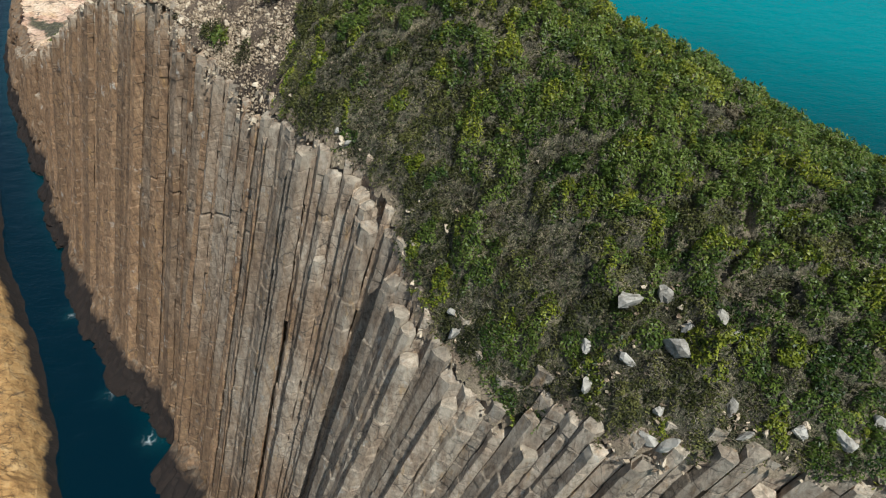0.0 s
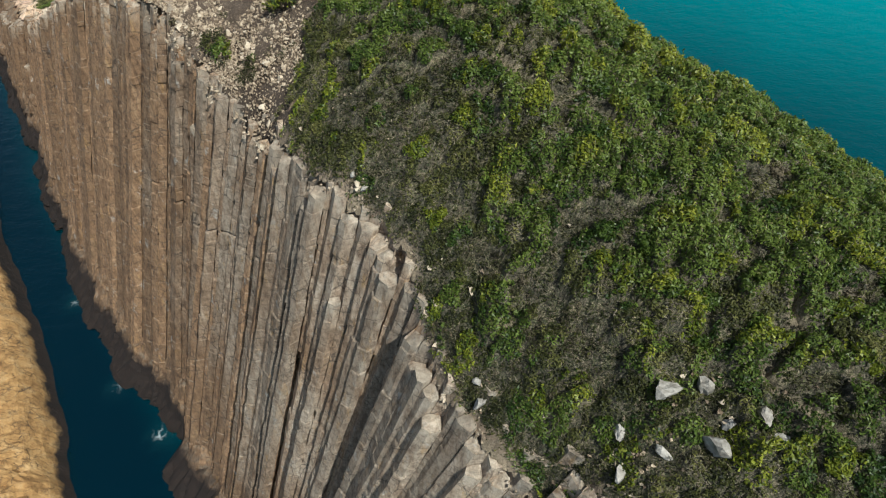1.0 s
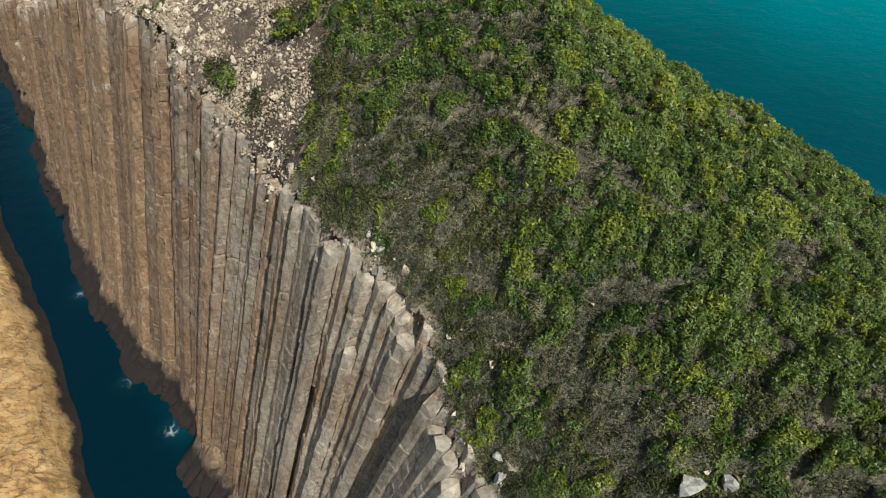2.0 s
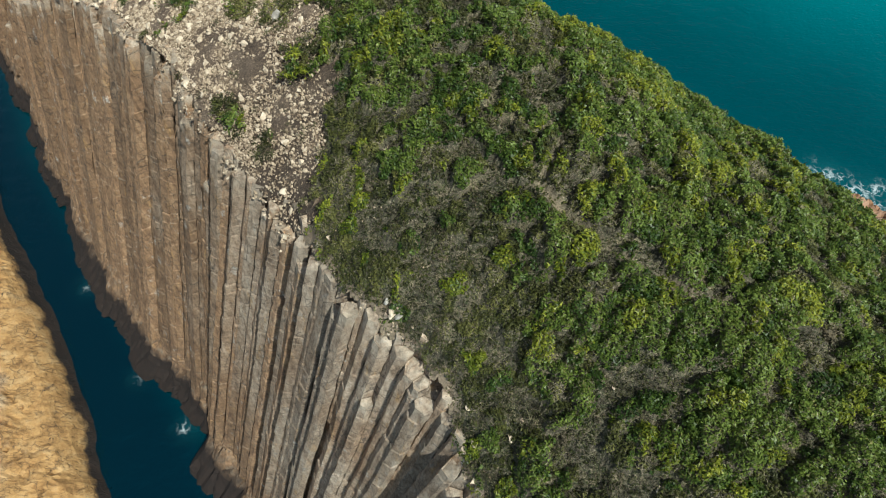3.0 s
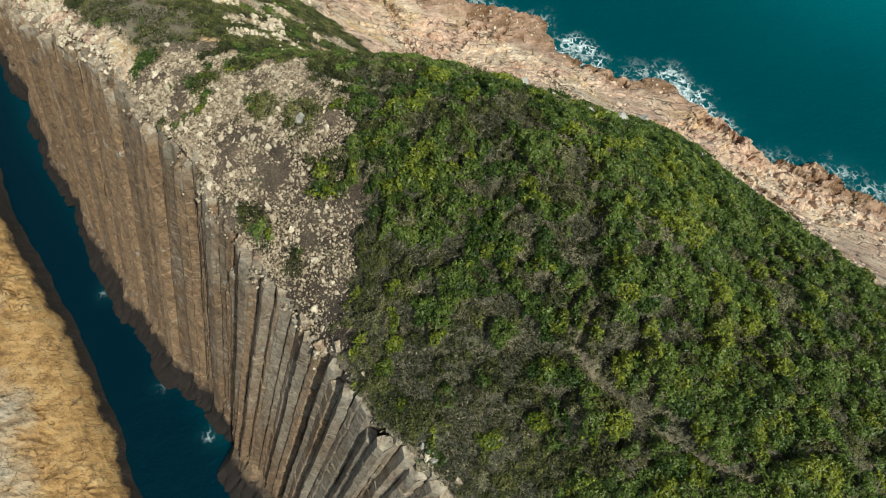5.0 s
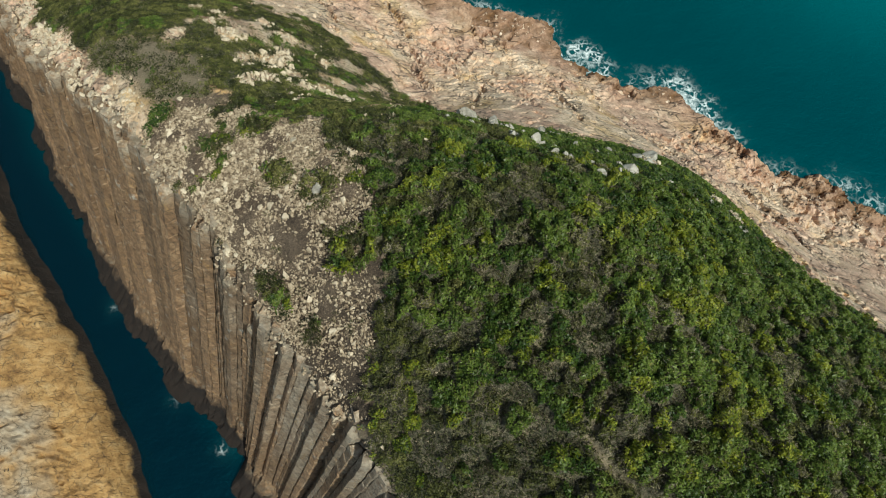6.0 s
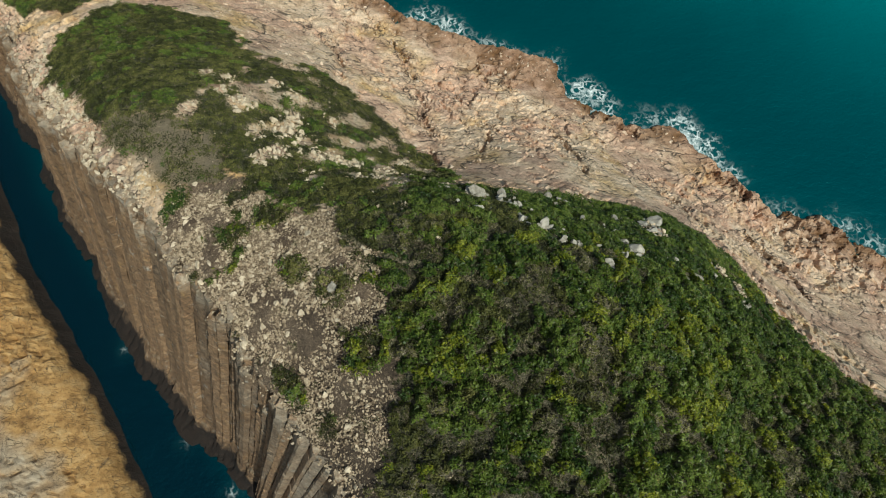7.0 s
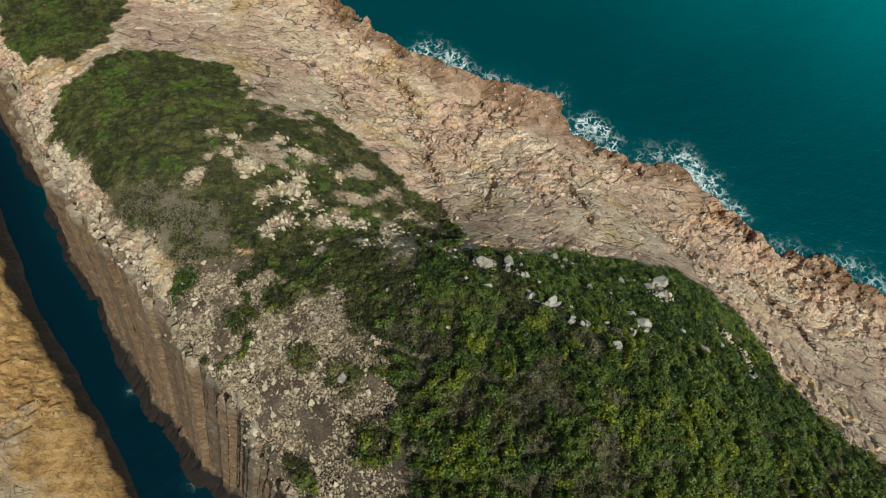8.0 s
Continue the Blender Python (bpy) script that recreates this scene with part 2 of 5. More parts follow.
def column_material():
    m, nt, b = nodes_of("columnar_rock")
    streak = noise_node(nt, place(nt, 2.0, 2.0, 0.09), 1.0, 6, 0.68)
    fine = noise_node(nt, place(nt, 6, 6, 1.6), 1.0, 6, 0.7)
    broadn = noise_node(nt, place(nt, 0.13, 0.13, 0.07), 1.0, 5, 0.65)
    info = nt.nodes.new("ShaderNodeObjectInfo")
    grey = ramp(nt, streak, [(0.25, (0.120, 0.080, 0.053)), (0.40, (0.305, 0.230, 0.163)), (0.58, (0.44, 0.362, 0.278)), (0.78, (0.56, 0.492, 0.402))])
    ochre = ramp(nt, streak, [(0.25, (0.088, 0.050, 0.028)), (0.5, (0.250, 0.154, 0.085)), (0.8, (0.375, 0.258, 0.153))])
    x, y, z = height_of(nt)
    west = calc(nt, "MULTIPLY", calc(nt, "ADD", x, 12.0), -0.016)
    low = calc(nt, "MULTIPLY", calc(nt, "MAXIMUM", calc(nt, "SUBTRACT", 18.0, z), 0.0), 0.016)
    f = calc(nt, "ADD", calc(nt, "ADD", calc(nt, "ADD", broadn, low), west), calc(nt, "MULTIPLY", info.outputs["Random"], 0.30))
    f2 = nt.nodes.new("ShaderNodeMapRange")
    f2.inputs["From Min"].default_value, f2.inputs["From Max"].default_value = 0.52, 0.86
    nt.links.new(f, f2.inputs["Value"])
    col = mix(nt, f2.outputs[0], grey, ochre)
    col = mix(nt, 0.35, col, mix(nt, fine, (0.10, 0.08, 0.06), (0.95, 0.92, 0.86)), "OVERLAY")
    lich = ramp(nt, noise_node(nt, place(nt, 0.9, 0.9, 0.5), 1.0, 8, 0.7), [(0.60, (0,)), (0.68, (1,))])
    col = mix(nt, calc(nt, "MULTIPLY", lich, 0.75), col, (0.48, 0.46, 0.41))
    rust = ramp(nt, noise_node(nt, place(nt, 0.7, 0.7, 0.12), 2.0, 6, 0.7), [(0.58, (0,)), (0.70, (1,))])
    col = mix(nt, calc(nt, "MULTIPLY", rust, 0.75), col, (0.42, 0.255, 0.10))
    for scale, width, amount in ((0.65, 0.028, 0.85), (1.6, 0.045, 0.65)):
        vor = nt.nodes.new("ShaderNodeTexVoronoi")
        vor.feature = "DISTANCE_TO_EDGE"
        vor.inputs["Scale"].default_value = scale
        nt.links.new(mix(nt, 0.45, place(nt, 1.0, 1.0, 0.9), add_color(nt, place(nt, 2.0, 2.0, 2.0)), "ADD"), vor.inputs["Vector"])
        line = ramp(nt, vor.outputs["Distance"], [(0.0, (1,)), (width, (0,))])
        gate = ramp(nt, noise_node(nt, place(nt), 0.5 * scale, 3), [(0.42, (0,)), (0.58, (1,))])
        col = mix(nt, calc(nt, "MULTIPLY", calc(nt, "MULTIPLY", line, gate), amount), col, (0.045, 0.036, 0.030))
    spot = ramp(nt, noise_node(nt, place(nt, 1.4, 1.4, 1.1), 2.2, 8, 0.75), [(0.36, (0.60, 0.57, 0.54)), (0.52, (1.0, 1.0, 1.0)), (0.66, (1.25, 1.24, 1.22))])
    col = mix(nt, 1.0, col, spot, "MULTIPLY")
    bleach = calc(nt, "MULTIPLY", attr(nt, "head"), ramp(nt, noise_node(nt, place(nt, 1.2, 1.2, 0.8), 1.0, 6, 0.7), [(0.42, (0,)), (0.58, (0.7,))]))
    col = mix(nt, bleach, col, mix(nt, fine, (0.38, 0.305, 0.215), (0.70, 0.61, 0.48)))
    tone = calc(nt, "MULTIPLY_ADD", info.outputs["Random"], 0.65, 0.70)
    col = mix(nt, 1.0, col, mix(nt, 0.0, tone, tone), "MULTIPLY")
    # Faces that point up turn darker and browner in patches.
    up = nt.nodes.new("ShaderNodeSeparateXYZ")
    nt.links.new(nt.nodes.new("ShaderNodeNewGeometry").outputs["True Normal"], up.inputs[0])
    top_tone = calc(nt, "MULTIPLY", ramp(nt, up.outputs["Z"], [(0.45, (0,)), (0.75, (1,))]), ramp(nt, noise_node(nt, place(nt), 1.3, 6, 0.7), [(0.44, (0.0,)), (0.62, (0.7,))]))
    col = mix(nt, top_tone, col, mix(nt, fine, (0.10, 0.082, 0.058), (0.28, 0.235, 0.17)))
    nt.links.new(tide(nt, col), b.inputs["Base Color"])
    b.inputs["Roughness"].default_value = 0.9
    crack = noise_node(nt, place(nt, 2.2, 2.2, 1.0), 1.0, 8, 0.75)
    bump(nt, b, calc(nt, "ADD", crack, fine), 0.8, 0.12)
    return m


def ground_material():
    m, nt, b = nodes_of("headland_ground")
    veg, rub, dry = attr(nt, "veg"), attr(nt, "rub"), attr(nt, "dry")
    p = place(nt)
    big, mid, fine = noise_node(nt, p, 0.10, 4), noise_node(nt, p, 0.55, 6, 0.65), noise_node(nt, p, 4.0, 6, 0.7)
    rock = ramp(nt, mid, [(0.28, (0.44, 0.29, 0.175)), (0.42, (0.63, 0.455, 0.305)), (0.58, (0.74, 0.565, 0.405)), (0.75, (0.80, 0.665, 0.52))])
    orange = ramp(nt, mid, [(0.3, (0.38, 0.23, 0.09)), (0.55, (0.62, 0.41, 0.175)), (0.8, (0.70, 0.52, 0.29))])
    pink = ramp(nt, mid, [(0.3, (0.38, 0.225, 0.15)), (0.6, (0.68, 0.465, 0.335)), (0.8, (0.78, 0.595, 0.455))])
    rock = mix(nt, ramp(nt, big, [(0.52, (0,)), (0.64, (0.85,))]), rock, orange)
    rock = mix(nt, ramp(nt, noise_node(nt, place(nt, 0.12, 0.12, 0.12, 0.9), 1.0, 4), [(0.44, (0,)), (0.58, (1,))]), rock, pink)
    shore = calc(nt, "ADD", attr(nt, "shore"), calc(nt, "MULTIPLY", calc(nt, "SUBTRACT", noise_node(nt, p, 0.3, 5, 0.65), 0.5), 1.3))
    rust = ramp(nt, mid, [(0.3, (0.20, 0.105, 0.060)), (0.5, (0.42, 0.25, 0.16)), (0.75, (0.58, 0.40, 0.28))])
    rock = mix(nt, ramp(nt, shore, [(0.48, (0,)), (0.95, (0.7,))]), rock, rust)
    grain = ramp(nt, noise_node(nt, p, 2.4, 8, 0.75), [(0.34, (0.55, 0.52, 0.50)), (0.5, (1.0, 1.0, 1.0)), (0.68, (1.16, 1.15, 1.14))])
    rock = mix(nt, 1.0, rock, grain, "MULTIPLY")
    rock, seam = crack_lines(nt, rock, p, ((0.26, 0.040, 0.95, 0.44), (0.55, 0.07, 0.95, 0.48), (1.1, 0.11, 0.92, 0.53)), attr(nt, "fiss"))
    rock = tide(nt, rock, 0.1, 1.7, 0.0, (0.040, 0.026, 0.018), (0.27, 0.13, 0.045))
    bristle = noise_node(nt, place(nt, 9.0, 9.0, 9.0), 1.0, 5, 0.8, 1.5)
    straw = noise_node(nt, place(nt, 2.6, 2.6, 2.6), 1.0, 6, 0.8, 2.5)
    soil = ramp(nt, bristle, [(0.33, (0.020, 0.016, 0.010)), (0.48, (0.085, 0.070, 0.046)), (0.57, (0.19, 0.16, 0.11)), (0.69, (0.36, 0.32, 0.24))])
    grass = ramp(nt, bristle, [(0.34, (0.009, 0.012, 0.004)), (0.50, (0.028, 0.036, 0.011)), (0.60, (0.070, 0.084, 0.028)), (0.72, (0.16, 0.165, 0.07))])
    turf = mix(nt, ramp(nt, straw, [(0.44, (0,)), (0.60, (1,))]), soil, grass)
    turf = mix(nt, 1.0, turf, ramp(nt, noise_node(nt, p, 1.3, 5, 0.7), [(0.36, (0.45, 0.44, 0.42)), (0.5, (1.0, 1.0, 1.0)), (0.66, (1.75, 1.65, 1.5))]), "MULTIPLY")
    stony = noise_node(nt, p, 0.45, 4, 0.6)
    gravel = ramp(nt, bristle, [(0.32, (0.035, 0.024, 0.016)), (0.47, (0.125, 0.088, 0.059)), (0.57, (0.25, 0.188, 0.13)), (0.68, (0.48, 0.39, 0.29))])
    col = mix(nt, veg, rock, turf)
    col = mix(nt, calc(nt, "MULTIPLY", dry, 0.97), col, mix(nt, ramp(nt, bristle, [(0.36, (0,)), (0.64, (1,))]), (0.075, 0.058, 0.034), (0.32, 0.26, 0.17)))
    earth = ramp(nt, bristle, [(0.32, (0.016, 0.011, 0.007)), (0.47, (0.050, 0.035, 0.024)), (0.57, (0.105, 0.078, 0.054)), (0.68, (0.27, 0.215, 0.16))])
    gravel = mix(nt, attr(nt, "scree"), earth, gravel)
    gravel = mix(nt, 1.0, gravel, ramp(nt, stony, [(0.38, (0.55, 0.50, 0.46)), (0.6, (1.05, 1.03, 1.0))]), "MULTIPLY")
    col = mix(nt, rub, col, gravel)
    nt.links.new(col, b.inputs["Base Color"])
    b.inputs["Roughness"].default_value = 0.92
    rough = calc(nt, "ADD", mid, calc(nt, "MULTIPLY", fine, 0.5))
    bare = calc(nt, "MULTIPLY", calc(nt, "SUBTRACT", 1.0, veg), calc(nt, "SUBTRACT", 1.0, calc(nt, "MAXIMUM", rub, dry)))
    bump(nt, b, calc(nt, "SUBTRACT", rough, calc(nt, "MULTIPLY", seam, calc(nt, "MULTIPLY", bare, 0.8))), 0.9, 0.25)
    return m


def add_color(nt, p):
    n = add(nt, "ShaderNodeTexNoise", Scale=0.7, Detail=6.0, Roughness=0.65)
    nt.links.new(p, n.inputs["Vector"])
    return n.outputs["Color"]


def crack_lines(nt, col, p, specs, more=None):
    """Dark open joints at several sizes and notches with painted shade over a rock colour; also gives their mask."""
    seam = None
    for scale, width, amount, low in specs:
        vor = nt.nodes.new("ShaderNodeTexVoronoi")
        vor.feature = "DISTANCE_TO_EDGE"
        vor.inputs["Scale"].default_value = scale
        warp = mix(nt, 0.38 / scale ** 0.5, place(nt, 0.8, 1.45, 0.18, 0.6), add_color(nt, p), "ADD")
        nt.links.new(warp, vor.inputs["Vector"])
        line = ramp(nt, vor.outputs["Distance"], [(0.0, (1,)), (width, (0,))])
        where = noise_node(nt, p, 0.35 * scale ** 0.5, 6, 0.7)
        if more is not None:
            where = calc(nt, "MULTIPLY_ADD", more, 0.14, where)
        gate = ramp(nt, where, [(low, (0,)), (low + 0.09, (1,))])
        gate = calc(nt, "MULTIPLY", gate, ramp(nt, noise_node(nt, p, 0.9 * scale ** 0.5, 4), [(0.45, (0,)), (0.56, (1,))]))
        line = calc(nt, "MULTIPLY", calc(nt, "MULTIPLY", line, gate), amount)
        col = mix(nt, line, col, (0.050, 0.038, 0.030))
        seam = line if seam is None else calc(nt, "MAXIMUM", seam, line)
    # Short dark dashes: the shade in small notches, put into the colour.
    notch_shade = ramp(nt, noise_node(nt, place(nt, 2.2, 0.8, 0.8, 0.35), 1.0, 5, 0.65, 0.6), [(0.62, (0,)), (0.67, (0.85,))])
    notch_shade = calc(nt, "MULTIPLY", notch_shade, ramp(nt, noise_node(nt, p, 0.22, 4), [(0.46, (0,)), (0.58, (1,))]))
    return mix(nt, notch_shade, col, (0.060, 0.045, 0.036)), calc(nt, "MAXIMUM", seam, notch_shade)


def slab_material():
    m, nt, b = nodes_of("ochre_slab_rock")
    p = place(nt)
    mid, fine, big = noise_node(nt, p, 0.6, 6, 0.65), noise_node(nt, p, 4.0, 6, 0.7), noise_node(nt, p, 0.12, 3)
    orange = ramp(nt, mid, [(0.3, (0.21, 0.11, 0.036)), (0.5, (0.40, 0.235, 0.085)), (0.75, (0.50, 0.345, 0.165))])
    pale = ramp(nt, mid, [(0.3, (0.23, 0.185, 0.13)), (0.55, (0.40, 0.335, 0.25)), (0.8, (0.50, 0.445, 0.365))])
    x, y, z = height_of(nt)
    f = calc(nt, "ADD", calc(nt, "MULTIPLY", z, 0.16), calc(nt, "SUBTRACT", big, 1.1))
    col = mix(nt, ramp(nt, f, [(0.30, (0,)), (0.62, (1,))]), orange, pale)
    col = mix(nt, 0.4, col, mix(nt, fine, (0.05, 0.05, 0.05), (0.95, 0.95, 0.95)), "OVERLAY")
    col, seam = crack_lines(nt, col, p, ((0.7, 0.035, 0.6, 0.44), (1.5, 0.07, 0.6, 0.44), (2.6, 0.09, 0.5, 0.46)))
    # Bank: weed, and the overhang's shade put into the same dark band.
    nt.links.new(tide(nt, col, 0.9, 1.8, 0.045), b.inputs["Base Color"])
    b.inputs["Roughness"].default_value = 0.92
    bump(nt, b, calc(nt, "SUBTRACT", calc(nt, "ADD", mid, calc(nt, "MULTIPLY", fine, 0.5)), calc(nt, "MULTIPLY", seam, 0.8)), 0.9, 0.22)
    return m


def stone_material(name, dark, midc, pale, grain=3.0):
    m, nt, b = nodes_of(name)
    info = nt.nodes.new("ShaderNodeObjectInfo")
    g = nt.nodes.new("ShaderNodeNewGeometry")
    p = place(nt)
    n = calc(nt, "ADD", noise_node(nt, p, grain, 6, 0.7), calc(nt, "MULTIPLY", calc(nt, "SUBTRACT", g.outputs["Random Per Island"], 0.5), 0.35))
    n = calc(nt, "ADD", n, calc(nt, "MULTIPLY", calc(nt, "SUBTRACT", info.outputs["Random"], 0.5), 0.2))
    col = ramp(nt, n, [(0.25, dark), (0.5, midc), (0.75, pale)])
    spot = ramp(nt, noise_node(nt, p, 7.0, 5, 0.7), [(0.58, (0,)), (0.68, (1,))])
    col = mix(nt, calc(nt, "MULTIPLY", spot, 0.45), col, dark)
    nt.links.new(col, b.inputs["Base Color"])
    b.inputs["Roughness"].default_value = 0.9
    bump(nt, b, noise_node(nt, p, 5.0, 6, 0.7), 0.7, 0.08)
    return m


def leaf_material(name, stops, gloss=0.45):
    m, nt, b = nodes_of(name)
    info = nt.nodes.new("ShaderNodeObjectInfo")
    g = nt.nodes.new("ShaderNodeNewGeometry")
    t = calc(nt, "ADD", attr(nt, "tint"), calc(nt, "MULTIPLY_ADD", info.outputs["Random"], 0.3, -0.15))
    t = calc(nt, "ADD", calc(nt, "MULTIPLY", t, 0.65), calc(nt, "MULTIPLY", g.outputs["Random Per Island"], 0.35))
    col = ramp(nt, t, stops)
    # Noise paints shaded gaps and bright tips of the foliage into its colour.
    sprig = ramp(nt, noise_node(nt, place(nt), 7.0, 4, 0.75), [(0.34, (0.40, 0.42, 0.38)), (0.5, (0.95, 0.95, 0.95)), (0.64, (1.5, 1.45, 1.35))])
    col = mix(nt, 1.0, col, sprig, "MULTIPLY")
    nt.links.new(col, b.inputs["Base Color"])
    b.inputs["Roughness"].default_value = gloss
    b.inputs["Specular IOR Level"].default_value = 0.3
    trans = nt.nodes.new("ShaderNodeBsdfTranslucent")
    nt.links.new(col, trans.inputs["Color"])
    mx = nt.nodes.new("ShaderNodeMixShader")
    mx.inputs[0].default_value = 0.25
    nt.links.new(b.outputs[0], mx.inputs[1])
    nt.links.new(trans.outputs[0], mx.inputs[2])
    nt.links.new(mx.outputs[0], nt.nodes["Material Output"].inputs["Surface"])
    return m


def twig_material():
    m, nt, b = nodes_of("dry_twigs")
    g = nt.nodes.new("ShaderNodeNewGeometry")
    col = ramp(nt, g.outputs["Random Per Island"], [(0.0, (0.07, 0.055, 0.035)), (0.5, (0.16, 0.135, 0.085)), (1.0, (0.27, 0.24, 0.17))])
    nt.links.new(col, b.inputs["Base Color"])
    b.inputs["Roughness"].default_value = 0.8
    return m


def water_material():
    m, nt, b = nodes_of("sea_water")
    p = place(nt)
    big = noise_node(nt, place(nt, 0.02, 0.03, 1, 0.5), 1.0, 4)
    deep = mix(nt, big, (0.0006, 0.030, 0.037), (0.0010, 0.045, 0.051))
    # Brighter teal far out: the sky's sheen at low angles put into the colour.
    deep = mix(nt, attr(nt, "far_sheen"), deep, (0.003, 0.198, 0.208))
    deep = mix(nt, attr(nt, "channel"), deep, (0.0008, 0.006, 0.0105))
    fo = attr(nt, "foam")
    patchy = noise_node(nt, p, 0.24, 4, 0.6)
    level = calc(nt, "ADD", fo, calc(nt, "MULTIPLY", calc(nt, "SUBTRACT", patchy, 0.5), 1.3))
    lace = None
    for scale, width in ((0.5, 0.11), (1.15, 0.17)):
        vor = nt.nodes.new("ShaderNodeTexVoronoi")
        vor.feature = "DISTANCE_TO_EDGE"
        vor.inputs["Scale"].default_value = scale
        nt.links.new(mix(nt, 2.2 / scale ** 0.5, place(nt, 1.0, 1.0, 0.0), add_color(nt, p), "ADD"), vor.inputs["Vector"])
        line = ramp(nt, vor.outputs["Distance"], [(width * 0.25, (1,)), (width, (0,))])
        line = calc(nt, "MULTIPLY", line, ramp(nt, noise_node(nt, p, 0.9 * scale, 3), [(0.44, (0.0,)), (0.60, (1,))]))
        lace = line if lace is None else calc(nt, "MAXIMUM", lace, line)
    thin = calc(nt, "MULTIPLY", lace, ramp(nt, level, [(0.10, (0,)), (0.50, (0.9,))]))
    mask = calc(nt, "MAXIMUM", thin, ramp(nt, level, [(0.62, (0,)), (0.86, (1,))]))
    mask = calc(nt, "MULTIPLY", mask, ramp(nt, fo, [(0.06, (0,)), (0.30, (1,))]))
    col = mix(nt, mask, mix(nt, calc(nt, "MULTIPLY", fo, 0.30), deep, (0.05, 0.22, 0.22)), (0.80, 0.83, 0.83))
    nt.links.new(col, b.inputs["Base Color"])
    nt.links.new(calc(nt, "MULTIPLY_ADD", mask, 0.6, 0.16), b.inputs["Roughness"])
    b.inputs["IOR"].default_value = 1.5
    b.inputs["Specular IOR Level"].default_value = 0.85
    b.inputs["Specular Tint"].default_value = (0.12, 0.85, 1.0, 1)
    w1 = noise_node(nt, place(nt, 0.22, 0.38, 1, 0.6), 1.0, 5, 0.6)
    w2 = noise_node(nt, place(nt, 1.6, 2.2, 1, 0.4), 1.0, 4, 0.6)
    bump(nt, b, calc(nt, "ADD", w1, calc(nt, "MULTIPLY", w2, 0.3)), 0.55, 0.5)
    return m


COLUMN = column_material()
GROUND = ground_material()
SLAB = slab_material()
STONE = stone_material("pale_rubble_stone", (0.15, 0.105, 0.066), (0.43, 0.335, 0.225), (0.67, 0.56, 0.415))
SLOPE_STONE = stone_material("pink_tan_stone", (0.30, 0.20, 0.135), (0.55, 0.41, 0.29), (0.72, 0.58, 0.45), 2.0)
BOULDER = stone_material("grey_white_boulder", (0.090, 0.080, 0.063), (0.27, 0.243, 0.20), (0.47, 0.435, 0.375), 2.6)
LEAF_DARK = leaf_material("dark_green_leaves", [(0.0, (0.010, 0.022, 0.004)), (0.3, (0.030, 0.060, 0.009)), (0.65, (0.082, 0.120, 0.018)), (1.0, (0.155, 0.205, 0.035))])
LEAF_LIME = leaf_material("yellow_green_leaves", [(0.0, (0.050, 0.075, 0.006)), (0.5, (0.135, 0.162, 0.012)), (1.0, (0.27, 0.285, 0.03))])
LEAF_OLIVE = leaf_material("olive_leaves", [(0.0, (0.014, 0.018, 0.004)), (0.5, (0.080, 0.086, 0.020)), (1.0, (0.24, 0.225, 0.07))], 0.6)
LEAF_GREY = leaf_material("grey_brown_leaves", [(0.0, (0.034, 0.026, 0.016)), (0.5, (0.145, 0.120, 0.075)), (1.0, (0.38, 0.33, 0.24))], 0.7)
TWIG = twig_material()
WATER = water_material()
HEATH = leaf_material("heath_grass", [(0.0, (0.018, 0.016, 0.010)), (0.35, (0.055, 0.056, 0.024)), (0.6, (0.115, 0.115, 0.052)), (0.8, (0.22, 0.20, 0.12)), (1.0, (0.36, 0.325, 0.23))], 0.7)


# ---- mesh helpers ----
def raw(name, verts, faces, material, flat=True, fields=None, uniform=0):
    """A mesh from arrays; faces is an (n, 3 or 4) array or a list of tuples."""
    me = bpy.data.meshes.new(name)
    if isinstance(faces, np.ndarray):
        n, k = faces.shape
        me.vertices.add(len(verts))
        me.vertices.foreach_set("co", np.ascontiguousarray(verts, np.float32).ravel())
        me.loops.add(n * k)
        me.loops.foreach_set("vertex_index", np.ascontiguousarray(faces, np.int32).ravel())
        me.polygons.add(n)
        me.polygons.foreach_set("loop_start", np.arange(0, n * k, k, dtype=np.int32))
        me.update(calc_edges=True)
    else:
        me.from_pydata([tuple(v) for v in verts], [], faces)
    me.validate()
    me.materials.append(material)
    me.polygons.foreach_set("use_smooth", np.full(len(me.polygons), not flat))
    for key, values in (fields or {}).items():
        a = me.attributes.new(key, "FLOAT", "POINT")
        a.data.foreach_set("value", np.ascontiguousarray(values, np.float32))
    return me


def part(name, me, parent=None, label=""):
    ob = new(name, me)
    ob.parent = parent
    return tagged(ob, label)


def grid_faces(nx, ny):
    i = np.arange(nx * ny).reshape(nx, ny)
    return np.stack([i[:-1, :-1], i[1:, :-1], i[1:, 1:], i[:-1, 1:]], -1).reshape(-1, 4)


def keep(verts, faces, chosen, fields):
    faces = faces[chosen]
    used = np.unique(faces)
    at = np.full(len(verts), -1)
    at[used] = np.arange(len(used))
    return verts[used], at[faces], {k: v[used] for k, v in fields.items()}


# ---- the headland's ground ----
STEP = 0.255


